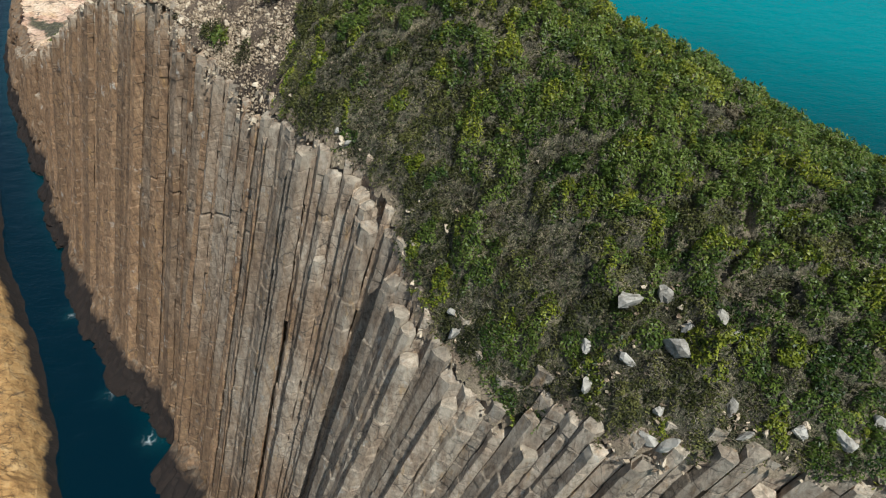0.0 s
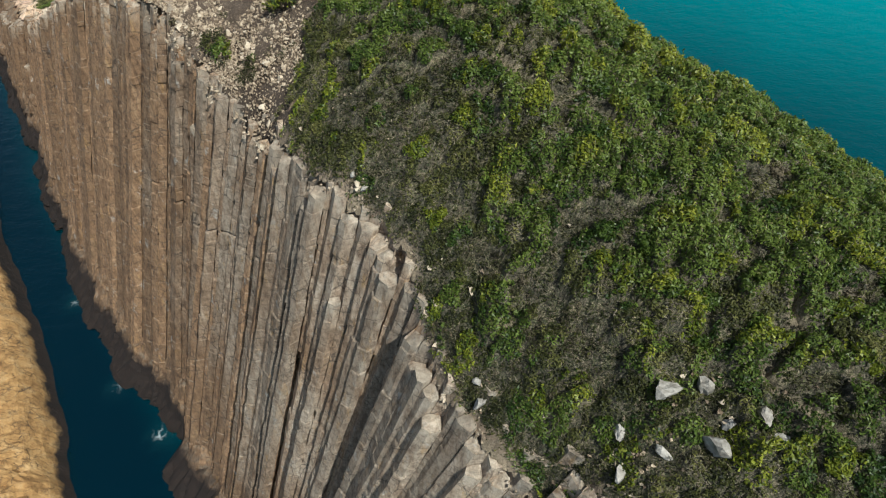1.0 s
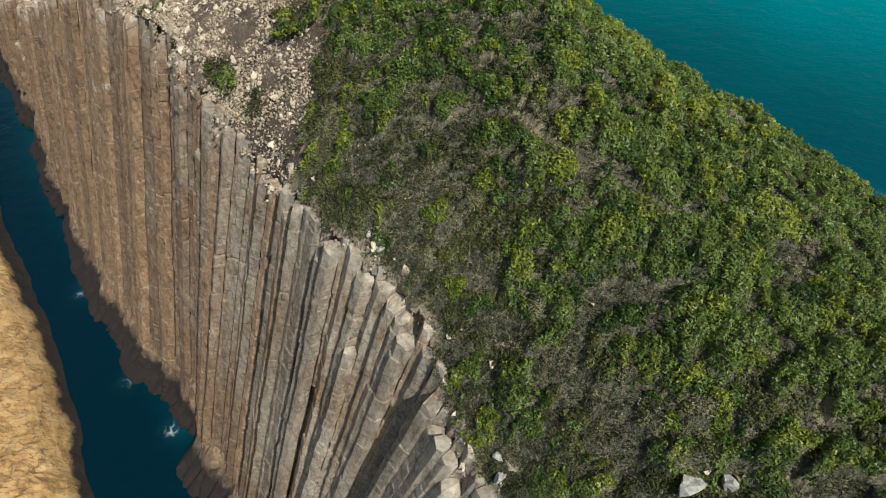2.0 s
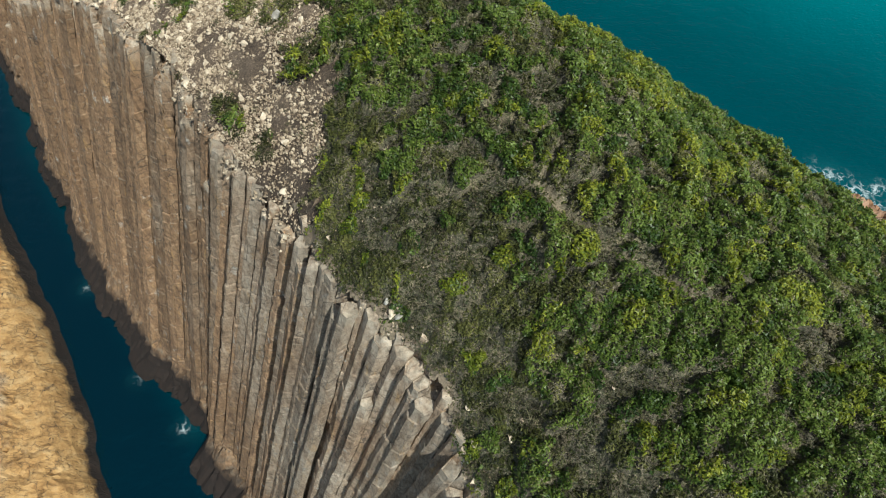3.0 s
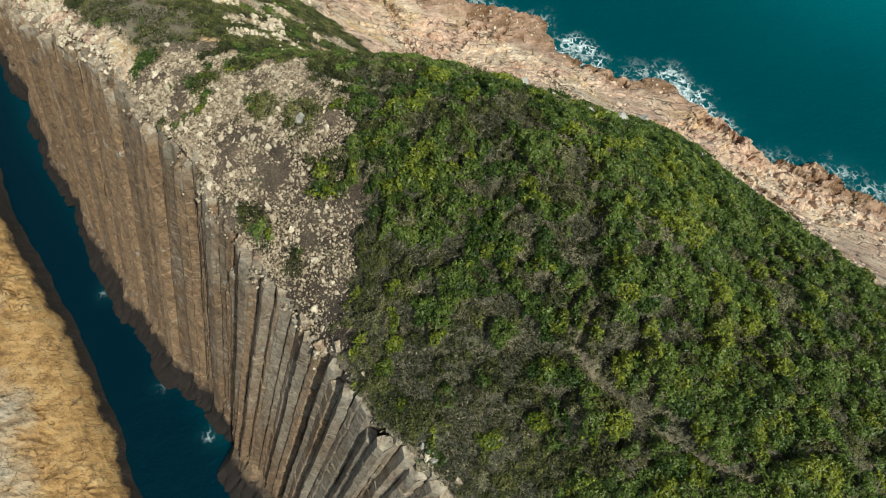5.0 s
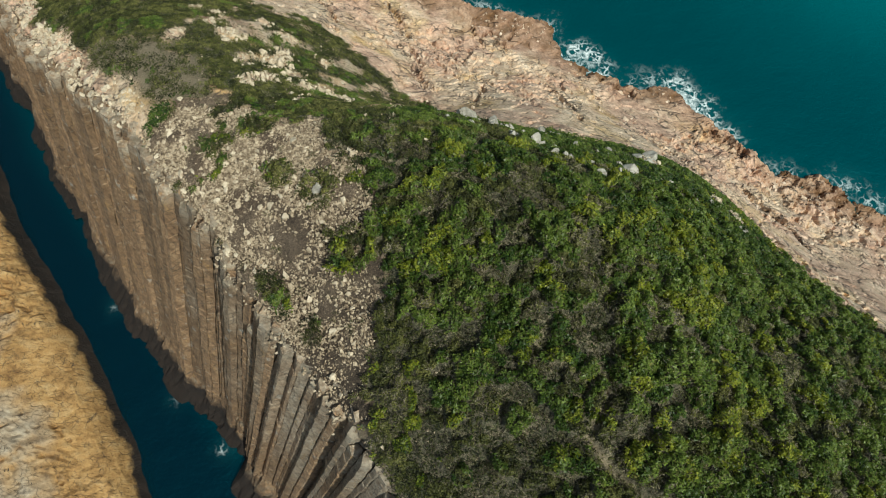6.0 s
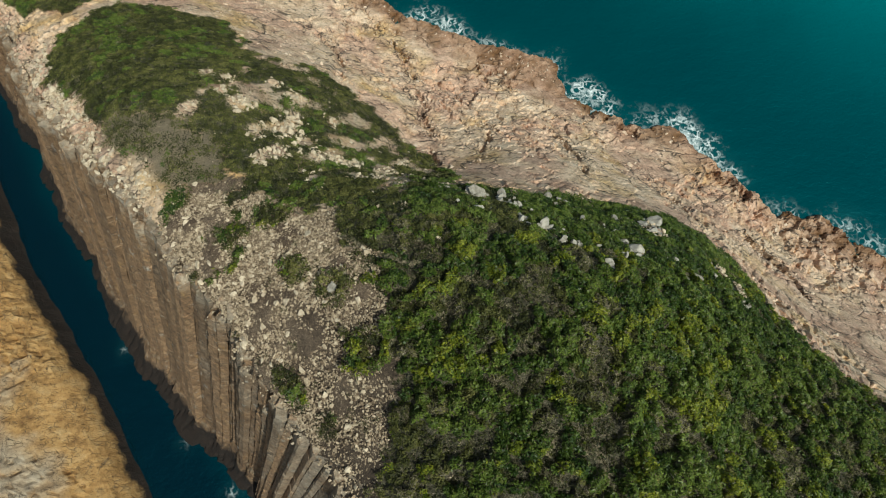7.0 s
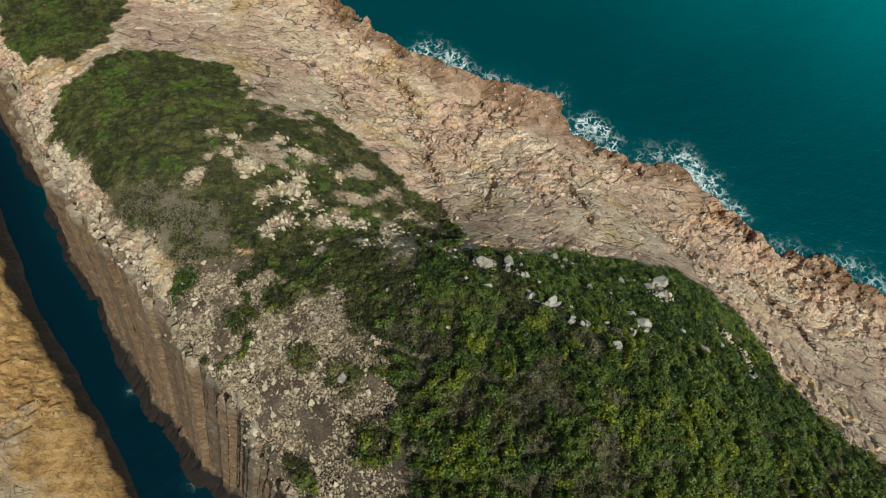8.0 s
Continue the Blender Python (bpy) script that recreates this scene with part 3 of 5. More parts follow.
def facets(x, y, seed):
    """Cells of a jointed rock: distance to the joint, the cell's random number, and its tilted face."""
    i, j = np.floor(x).astype(int), np.floor(y).astype(int)
    first, second = np.full(x.shape, 9.0), np.full(x.shape, 9.0)
    who, face = np.zeros(x.shape), np.zeros(x.shape)
    for a in (-1, 0, 1):
        for b in (-1, 0, 1):
            p, q = (i + a + seed * 31) % 256, (j + b + seed * 57) % 256
            dx, dy = i + a + 0.1 + 0.8 * TABLE[p, q] - x, j + b + 0.1 + 0.8 * TABLE[q, p] - y
            d = np.maximum(np.abs(dx), np.abs(dy)) * 0.65 + np.hypot(dx, dy) * 0.35
            near = d < first
            second = np.where(near, first, np.minimum(second, d))
            who = np.where(near, TABLE[(p + 91) % 256, (q + 13) % 256], who)
            face = np.where(near, dx * (TABLE[(p + 7) % 256, q] - 0.5) + dy * (TABLE[p, (q + 5) % 256] - 0.5), face)
            first = np.where(near, d, first)
    return second - first, who, face


def blocks(x, y):
    """Relief of a jointed rock slope: tilted blocks a little higher and lower, with open joints between."""
    c, s = math.cos(0.55), math.sin(0.55)
    u, v = c * x + s * y, -s * x + c * y
    wu, wv = u + 0.7 * fbm(u * 0.3, v * 0.3, 51), v + 0.7 * fbm(u * 0.3, v * 0.3, 52)
    b1, w1, f1 = facets(wu * 0.30, wv * 0.46, 1)
    b2, w2, f2 = facets(wu * 0.74, wv * 1.05, 2)
    rough = smooth(-0.25, 0.3, fbm(x * 0.11, y * 0.11, 53) * 1.3)          # massive in places, shattered in others
    open1 = smooth(0.13, 0.0, b1) * smooth(-0.3, 0.1, fbm(x * 0.12, y * 0.12, 58))
    open2 = smooth(0.22, 0.0, b2) * smooth(-0.1, 0.2, fbm(x * 0.17, y * 0.17, 54))
    big = 0.55 * (w1 - 0.5) + 0.75 * f1 - 0.42 * open1
    small = 0.34 * (w2 - 0.5) + 0.55 * f2 - 0.22 * open2
    return (0.30 + 0.95 * rough) * (big + (0.15 + 0.85 * rough) * small) + 0.45 * fbm(x * 0.2, y * 0.2, 55) + 0.04 * fbm(x * 1.3, y * 1.3, 56)


# The boulders and outcrops: place and size.
BOULDERS = [(8.7, 16.8, 0.95), (10.2, 16.6, 0.75), (6.8, 15.7, 0.7), (8.4, 14.4, 0.6), (6.7, 14.1, 0.6), (12.3, 15.0, 0.7), (10.4, 14.2, 0.8), (10.9, 15.0, 0.45), (12.7, 14.2, 0.5),
            (0.4, 19.5, 0.55), (0.6, 18.6, 0.6), (8.9, 11.4, 0.6), (9.7, 11.0, 0.65), (12.6, 10.6, 0.55), (9.4, 12.1, 0.4), (12.2, 11.6, 0.45), (-6.4, 31.0, 0.4), (-5.7, 30.2, 0.45),
            (15.5, 54.7, 0.75), (13.8, 54.2, 0.6), (13.7, 60.4, 1.1), (14.7, 62.3, 1.0), (13.2, 61.4, 0.8), (9.8, 56.7, 0.8), (9.2, 57.8, 0.7), (8.2, 55.7, 0.6), (6.2, 54.3, 0.55), (6.1, 56.6, 0.45),
            (19.6, 55.9, 0.5), (20.0, 54.4, 0.5), (19.8, 52.5, 0.45), (4.8, 63.5, 0.6), (-3.3, 62.4, 1.1), (1.7, 58.1, 0.7), (-0.1, 58.7, 0.6), (2.7, 56.3, 0.5), (-14.3, 52.2, 0.5), (16.2, 9.9, 0.6),
            (17.6, 10.4, 0.5), (14.6, 10.3, 0.55)]
OUTCROPS = [(-17, 70, 1.6), (-15, 68.8, 1.4), (-13.5, 71, 1.2), (-11.5, 69.3, 1.3), (-9.6, 67.4, 1.2), (-8, 65.8, 1.1), (-16, 72.6, 1.3), (-12, 65.8, 1.1),
            (-49.3, 81, 1.9), (-46.6, 78, 1.7), (-45, 75.6, 1.8), (-42.6, 73.2, 1.9), (-40.2, 70.8, 1.6), (-37.4, 67.6, 1.8), (-35, 65.2, 1.6), (-33, 63.4, 1.5), (-31, 62, 1.5), (-50.5, 84.5, 1.6),
            (-29.6, 77.9, 1.3), (-27.8, 77.6, 1.2), (-25.6, 73.7, 2.0), (-27.2, 74.8, 1.2), (-21.3, 72, 2.2), (-18.2, 67.7, 1.9), (-20.9, 67.2, 1.5), (-21.9, 65.6, 1.4), (-17.9, 75.9, 1.4),
            (-13.3, 75.4, 1.1), (-10.7, 71.6, 1.3), (-14, 65.1, 1.3), (-17.3, 63.8, 1.2), (-21.6, 77.7, 1.4), (-29, 71.6, 1.2), (-28.6, 74.0, 1.0), (-24, 79.4, 1.1), (-19.6, 70.2, 1.6),
            (-16.2, 68.6, 1.4), (-23.4, 69.6, 1.4), (-12.4, 67.4, 1.2), (-6.2, 64.2, 1.2), (0.8, 64.6, 1.0), (8.5, 64.6, 0.9), (11.5, 63.8, 0.9), (-2.8, 63, 1.2), (14.2, 61.2, 1.4), (-9.4, 64.6, 1.1),
            (20.2, 54.2, 0.8), (19.4, 56.2, 0.8)]
RIDGES = [[(-6, 63.2), (-1, 62.4)], [(0.5, 62.8), (4.5, 61.4)], [(6.5, 60.2), (9.5, 58.6)], [(10.5, 62.6), (13, 61)], [(11.5, 57.4), (14, 56)], [(16, 57.2), (18, 54.2)], [(-5, 60.4), (-2, 59.6)], [(-1.3, 59.1), (2.1, 57.7)], [(2.8, 57.2), (4.5, 55.7)], [(5.9, 54.8), (6.2, 53.7)], [(4.1, 65), (7.2, 62.3)], [(8.2, 56.5), (10.7, 55.1)], [(17.7, 57.8), (20.3, 55.6), (20.2, 52)], [(13.9, 63.6), (14.2, 59)], [(-0.9, 61.9), (1.5, 60.9)]]
FISSURES = [[(-14.5, 102.5), (-11.8, 98), (-10, 94), (-9, 89.5), (-8, 85.5), (-9.5, 82)], [(0.0, 80.5), (-0.8, 76), (-1.6, 73)], [(-10.5, 93), (-7.4, 90.5), (-3.5, 88.5)], [(-8.5, 84), (-7.2, 78.5), (-7, 73)],
            [(9, 81), (11.5, 76.5), (11, 72)], [(20, 76), (24, 70), (25, 66)], [(33, 66), (37, 61), (38, 57)], [(-24, 99), (-20, 95), (-19, 90)]]


def line_dist(lines, x, y):
    best = np.full(np.shape(x), 99.0)
    for line in lines:
        for (ax, ay), (bx, by) in zip(line, line[1:]):
            t = np.clip(((x - ax) * (bx - ax) + (y - ay) * (by - ay)) / ((bx - ax) ** 2 + (by - ay) ** 2), 0, 1)
            best = np.minimum(best, np.hypot(x - ax - t * (bx - ax), y - ay - t * (by - ay)))
    return best


def domes(x, y, size, seed, reach=0.72):
    """Rounded heads, one to a cell of the given size: height 0 to 1 and the cell's random number."""
    x, y = np.asarray(x, float) / size, np.asarray(y, float) / size
    i, j = np.floor(x).astype(int), np.floor(y).astype(int)
    first, who = np.full(x.shape, 9.0), np.zeros(x.shape)
    for a in (-1, 0, 1):
        for b in (-1, 0, 1):
            p, q = (i + a + seed * 31) % 256, (j + b + seed * 57) % 256
            d = np.hypot(i + a + TABLE[p, q] - x, j + b + TABLE[q, p] - y)
            near = d < first
            who = np.where(near, TABLE[(p + 91) % 256, (q + 13) % 256], who)
            first = np.where(near, d, first)
    return np.sqrt(np.maximum(0, 1 - (first / reach) ** 2)), who


def lushness(x, y):
    return 0.06 + 0.36 * smooth(-14, 12, x - 0.1 * (y - 30)) + 0.24 * smooth(40, 52, y) * smooth(-12, -4, x) + 0.55 * fbm(x * 0.16, y * 0.16, 101)


def canopy(x, y, fine=True):
    """Height of the scrub over the soil, the bush's random numbers, how lush and turfy the place is, how far it is bush, and its sprigs."""
    wx, wy = x + 0.55 * fbm(x * 0.9, y * 0.9, 120, 3), y + 0.55 * fbm(x * 0.9, y * 0.9, 121, 3)
    h1, who = domes(wx, wy, 2.6, 6, 0.62)
    h2, w2 = domes(wx, wy, 1.1, 7, 0.66)
    lush = np.clip(lushness(x, y), -0.4, 0.9)
    turf = smooth(62, 68, y) * smooth(-6, -12, x)
    turf = np.maximum(turf, 0.6 * smooth(53, 60, y))
    need = 0.42 - 0.50 * lush - 0.5 * turf
    b1, b2 = h1 * smooth(need, need + 0.14, who), h2 * smooth(need - 0.12, need, w2)
    h = 0.08 + (0.75 * b1 * (0.4 + 0.7 * who) + 0.60 * b2 * (0.35 + 0.9 * w2)) * (0.8 + 0.25 * lush) * (1 - 0.72 * turf) * (1 - 0.25 * smooth(44, 54, y))
    bush = np.maximum(b1, b2)
    h3, w3 = (domes(x + 0.1 * fbm(x * 3, y * 3, 122, 2), y, 0.46, 8) if fine else (0.0, 0.0))
    h = h + 0.27 * h3 * (0.2 + 1.1 * w3) * (0.5 + 0.6 * bush) * (1 - 0.5 * turf)
    bare = np.ones(np.shape(x))
    for a, b, size in BOULDERS:
        bare = np.minimum(bare, smooth(0.5 * size, 1.5 * size, np.hypot(x - a, y - b)))
    bare = bare * smooth(0.05, 0.4, trail_side(x, y))
    return h * bare, who, w2, lush, turf, bush, h3, w3


def sink(x, y):
    """How far the soil lies below the smooth height where the scrub is tall."""
    return 0.95 * smooth(2, 14, x) * smooth(16, 26, y) * smooth(64, 54, y)


def rim_low(e):
    """The scrub stays low towards the cliff's edge."""
    return 0.5 + 0.5 * smooth(0.5, 4.5, e)


def make_ground():
    xs, ys = np.arange(-92, 96, STEP), np.arange(-26, 152, STEP)
    gx, gy = np.meshgrid(xs, ys, indexing="ij")
    x, y = gx.ravel() + rng.uniform(-0.09, 0.09, gx.size), gy.ravel() + rng.uniform(-0.09, 0.09, gx.size)
    z, d = land(x, y)
    e = edge_side(x, y, z)
    veg, rub, dry = cover(x, y, z)
    lump = 0.35 * fbm(x * 0.35, y * 0.35, 61) + 0.8 * canopy(x, y, False)[0] * rim_low(e) - sink(x, y)
    rift = smooth(-0.25, 0.15, fbm(x * 0.35, y * 0.35, 69)) * smooth(0.6, 0.1, line_dist(FISSURES, x + 0.8 * fbm(x * 0.5, y * 0.5, 67), y + 0.8 * fbm(x * 0.5, y * 0.5, 68))) * (1 - veg)
    fiss = smooth(2.6, 0.4, line_dist(FISSURES, x + 1.5 * fbm(x * 0.3, y * 0.3, 67), y + 1.5 * fbm(x * 0.3, y * 0.3, 68)))
    z = z + veg * lump - 1.3 * rift + (1 - veg) * (1 - rub) * (1 - 0.85 * dry) * blocks(x, y) * (1 + 0.6 * smooth(9, 2, d)) + rub * (0.3 * fbm(x * 0.5, y * 0.5, 63) + 0.15 * fbm(x * 2, y * 2, 64))
    faces = grid_faces(len(xs), len(ys))
    ok = (e > 0.3 + 0.22 * fbm(x * 0.9, y * 0.9, 66)) & (d > -3.6)
    chosen = ok[faces].all(1)
    verts, faces, f = keep(np.stack([x, y, z], 1), faces, chosen, {"veg": veg, "rub": rub, "dry": dry, "fiss": fiss, "shore": smooth(9, 1, d), "scree": np.clip(0.1 + 0.75 * smooth(45, 55, y - 0.35 * (x + 18)) + 0.6 * fbm(x * 0.22, y * 0.22, 112), 0, 1)})
    ob = new("ground", raw("ground", verts, faces, GROUND, True, f))
    return tagged(ob, "headland top of turf, gravel and jointed pale pink and orange rock", "headland", kind="structure")


ground = make_ground()


def top_at(x, y):
    z, _ = land(np.atleast_1d(np.asarray(x, float)), np.atleast_1d(np.asarray(y, float)))
    return z


def along_edge(step):
    out = []
    for (ax, ay), (bx, by) in zip(EDGE, EDGE[1:]):
        n = max(1, int(math.hypot(bx - ax, by - ay) / step))
        out += [(ax + (bx - ax) * k / n, ay + (by - ay) * k / n) for k in range(n)]
    return np.array(out + [EDGE[-1]])


def edge_normals(line):
    t = np.gradient(line, axis=0)
    t /= np.linalg.norm(t, axis=1)[:, None]
    return np.stack([t[:, 1], -t[:, 0]], 1)      # points into the land


def lean_top(X, Y):
    """The height at which a leaning line through (X, Y) at LEVEL meets the ground."""
    z = np.full(len(X), LEVEL)
    for _ in range(12):
        z = 0.5 * z + 0.5 * top_at(X - LEAN[0] * (LEVEL - z), Y - LEAN[1] * (LEVEL - z))
    return z


# ---- the cliff: a wall of rock, its columns and its foot ----
def foot_reach(X):
    """How far the foot of the cliff stands out before its columns, along the edge."""
    return np.interp(-np.asarray(X), [-20, 0, 8, 12, 15, 17.4, 18.4, 21, 25, 32, 38, 42, 60], [2, 2, 2.4, 3.6, 4.2, 4.0, 0.6, 1.2, 3.2, 4.2, 3.0, 1.7, 2])


def make_wall():
    line = along_edge(1.0)
    nrm = edge_normals(line)
    X, Y = line[:, 0] + nrm[:, 0] * 1.25, line[:, 1] + nrm[:, 1] * 1.25
    top = lean_top(X, Y) - 0.15
    rows = np.linspace(0, 1, 24)
    V = []
    for r in rows:
        z = -4 + (top + 4) * r
        j = 0.35 * fbm(X * 0.8, Y * 0.8 + z * 0.15, 71) - 0.55 * foot_reach(line[:, 0]) / LEVEL * (LEVEL - z)
        V.append(np.stack([X - LEAN[0] * (LEVEL - z) + nrm[:, 0] * j, Y - LEAN[1] * (LEVEL - z) + nrm[:, 1] * j, z], 1))
    V = np.array(V)
    ob = new("wall_cliff", raw("wall_cliff", V.reshape(-1, 3), grid_faces(len(rows), len(line)), COLUMN))
    return tagged(ob, "tall sea cliff of leaning grey and ochre polygonal rock columns", "cliff", kind="structure")


wall = make_wall()


def make_foot():
    line = along_edge(0.4)
    nrm = edge_normals(line)
    X, Y = line[:, 0], line[:, 1]
    run = np.concatenate([[0], np.cumsum(np.hypot(*np.diff(line, axis=0).T))])
    high = 7 + 6 * smooth(-18, -34, X) + 3.0 * fbm(run * 0.08, run * 0, 72)
    reach = foot_reach(X)
    rows = np.linspace(0, 1, 36)
    V = []
    for r in rows:
        z = -3 + (high + 3) * r
        out = reach * (1 - np.clip(z / high, 0, 1)) ** 1.3 + 0.5 * fbm(run * 0.12, z * 0.05, 73) + 0.2
        b, w = worley(run * 0.55, z * 0.35, 4)
        _, w2 = worley(run * 1.15, z * 0.22 + 9, 5)
        out = out + 0.4 * (w2 - 0.5) * smooth(0.5, 2.5, z) + 0.6 * (w - 0.5) - 0.5 * smooth(0.18, 0, b) + 0.7 * fbm(run * 0.3, z * 0.2, 74)
        ledge = 1.2 * smooth(1.6, 0.4, z + 0.6 * fbm(run * 0.3, z * 0, 75)) * (0.5 + 0.5 * fbm(run * 0.2, z * 0, 76))
        out = out + ledge - 1.3 * smooth(0.93, 1.0, r)
        V.append(np.stack([X - LEAN[0] * (LEVEL - z) - nrm[:, 0] * out, Y - LEAN[1] * (LEVEL - z) - nrm[:, 1] * out, z], 1))
    V = np.array(V)
    ob = new("cliff_foot", raw("cliff_foot", V.reshape(-1, 3), grid_faces(len(rows), len(line)), COLUMN))
    return tagged(ob, "weathered ochre rock foot of the cliff with a dark wet tide band", "rock", kind="structure")


make_foot()


def clip_cell(poly, p, q, gap):
    """Keep what is nearer to p than to q, less half a joint."""
    m, n = (p + q) / 2, (q - p) / np.linalg.norm(q - p)
    lim = np.dot(m, n) - gap
    out = []
    for k in range(len(poly)):
        a, b = poly[k - 1], poly[k]
        da, db = np.dot(a, n) - lim, np.dot(b, n) - lim
        if (da <= 0) != (db <= 0):
            out.append(a + (b - a) * da / (da - db))
        if db <= 0:
            out.append(b)
    return out


def column_mesh(poly, base, top, r, out, notch=None):
    """A leaning prism of stacked drums with open joints and a broken head."""
    c = np.mean(poly, 0)
    cuts, z = [base], base
    while z < top - 0.7:
        z += r.choice([r.uniform(0.35, 0.9), r.uniform(0.8, 2.2)])
        if z < top - 0.4:
            cuts.append(z)
    cuts.append(top)
    if notch:                                       # a fracture that crosses many columns
        cuts = sorted([z for z in cuts if abs(z - notch) > 0.7] + [notch - 0.32, notch])
    verts, faces, n = [], [], len(poly)
    ph = r.uniform(0, 6.28)

    def ring(z, shrink, off):
        k = LEVEL - z
        wob = 0.035 * math.sin(z * 0.35 + ph)
        for p in poly:
            q = c + (p - c) * (shrink - (0.13 * r.random() if shrink < 0.96 and r.random() < 0.25 else 0.0)) + off + r.normal(0, 0.012, 2)
            verts.append((q[0] + (out[0] - LEAN[0]) * k + wob, q[1] + (out[1] - LEAN[1]) * k, z))
    for a, b in zip(cuts, cuts[1:]):
        off = r.normal(0, 0.028, 2)
        s = 0.80 if notch and abs(b - notch) < 0.01 else 1 + r.normal(0, 0.02)
        first = not verts
        for zz, sh in ((a + 0.05, s), (b - 0.06, s * (1 + r.normal(0, 0.012))), (b, 0.945 * s)):
            ring(zz, sh, off)
        m = len(verts) // n
        for lo in range(m - (3 if first else 4), m - 1):
            for k in range(n):
                k2 = (k + 1) % n
                faces.append((lo * n + k, lo * n + k2, (lo + 1) * n + k2, (lo + 1) * n + k))
    k = LEVEL - top
    tilt = r.normal(0, 0.16, 2)
    for i in range(len(verts) - n, len(verts)):
        x, y, zz = verts[i]
        rel = np.array([x, y]) - np.array(verts[-1][:2])
        verts[i] = (x, y, zz + float(np.dot(rel, tilt)) + r.uniform(-0.1, 0.1))
    verts.append((c[0] + (out[0] - LEAN[0]) * k, c[1] + (out[1] - LEAN[1]) * k, top + r.uniform(-0.05, 0.2)))
    last = len(verts) - 1
    for k in range(n):
        faces.append((last - n + k, last - n + (k + 1) % n, last))
    return verts, faces


def heads(v, top, pale):
    """How far the rock is bleached, from the column's head downwards."""
    return np.clip(1.15 - (top - np.array(v)[:, 2]) / (1.5 * pale), 0, 1)


def make_columns():
    r = np.random.default_rng(21)
    a = 0.98
    pts = []
    for i, yy in enumerate(np.arange(0, 112, a * 0.866)):
        for xx in np.arange(-66, 34, a):
            pts.append((xx + (i % 2) * a / 2 + r.normal(0, 0.17), yy + r.normal(0, 0.17)))
    pts = np.array(pts)
    d, s = side(EDGE, pts[:, 0], pts[:, 1])
    near = (d > -6.5) & (d < 4.5)
    pts, d, s = pts[near], d[near], s[near]
    shift = 0.65 * fbm(s * 0.09, s * 0, 81) + 0.22 * fbm(s * 0.33, s * 0, 82)
    shift = shift + 0.42 * smooth(-16, -26, pts[:, 0]) * fbm(s * 0.55, s * 0, 83)
    dd = d + shift
    pick = np.where((dd > 0) & (dd < 2.0))[0]
    spread = 0.55 * foot_reach(pts[:, 0]) / LEVEL     # the columns lean out further where the foot stands out
    tops = lean_top(pts[:, 0], pts[:, 1])
    made = 0
    order = np.argsort(np.hypot(pts[pick, 0] + 6, pts[pick, 1] - 29) - 8 * (dd[pick] < 1.0))
    rest_v, rest_f, rest_h = [], [], []
    for k in pick[order]:
        p = pts[k]
        g = np.hypot(*(pts - p).T)
        poly = [p + np.array(q) for q in ((-1.2, -1.2), (1.2, -1.2), (1.2, 1.2), (-1.2, 1.2))]
        for j in np.where((g > 0) & (g < 2.8))[0]:
            poly = clip_cell(poly, p, pts[j], 0.026)
        if len(poly) < 4:
            continue
        poly = np.array(poly)
        top = tops[k] - r.uniform(0.45, 0.9)
        if dd[k] < 0.95:
            u = r.random()
            top = tops[k] - (r.uniform(-0.1, 0.5) if u < 0.80 else r.uniform(0.6, 2.2) if u < 0.97 else r.uniform(3, 9))
        steep = float(smooth(33, 12, p[1]))            # towards the south-east the columns lie over further
        out = np.array([-0.80, -0.60]) * spread[k] - steep * np.array([0.15, -0.11])
        notch = 30.5 + 0.42 * (p[0] + 19.2) + r.normal(0, 0.35) if -24 < p[0] < -11 and r.random() < 0.85 else None
        pale = r.uniform(0.3, 1.0) * (2.2 if r.random() < 0.25 else 1.0)
        v, f = column_mesh(poly, -2.0 if dd[k] < 1.05 else top - 14, top, r, out, notch)
        if made < 300:
            part("rock_column", raw("rock_column", np.array(v), f, COLUMN, True, {"head": heads(v, top, pale)}), wall)
        else:
            n0 = len(rest_v)
            rest_h += list(heads(v, top, pale))
            rest_v += v
            rest_f += [tuple(i + n0 for i in q) for q in f]
        made += 1
    if rest_v:
        tagged(part("rock_column", raw("rock_column", np.array(rest_v), rest_f, COLUMN, True, {"head": rest_h}), wall), kind="stuff")
    return made


# ---- the low headland across the channel ----
BANK = [(-36, 10), (-41.4, 29.4), (-45.5, 37.5), (-50.3, 46), (-53.3, 51.2), (-57.3, 57), (-64.7, 68.9), (-71, 80), (-79, 95), (-95, 120)]


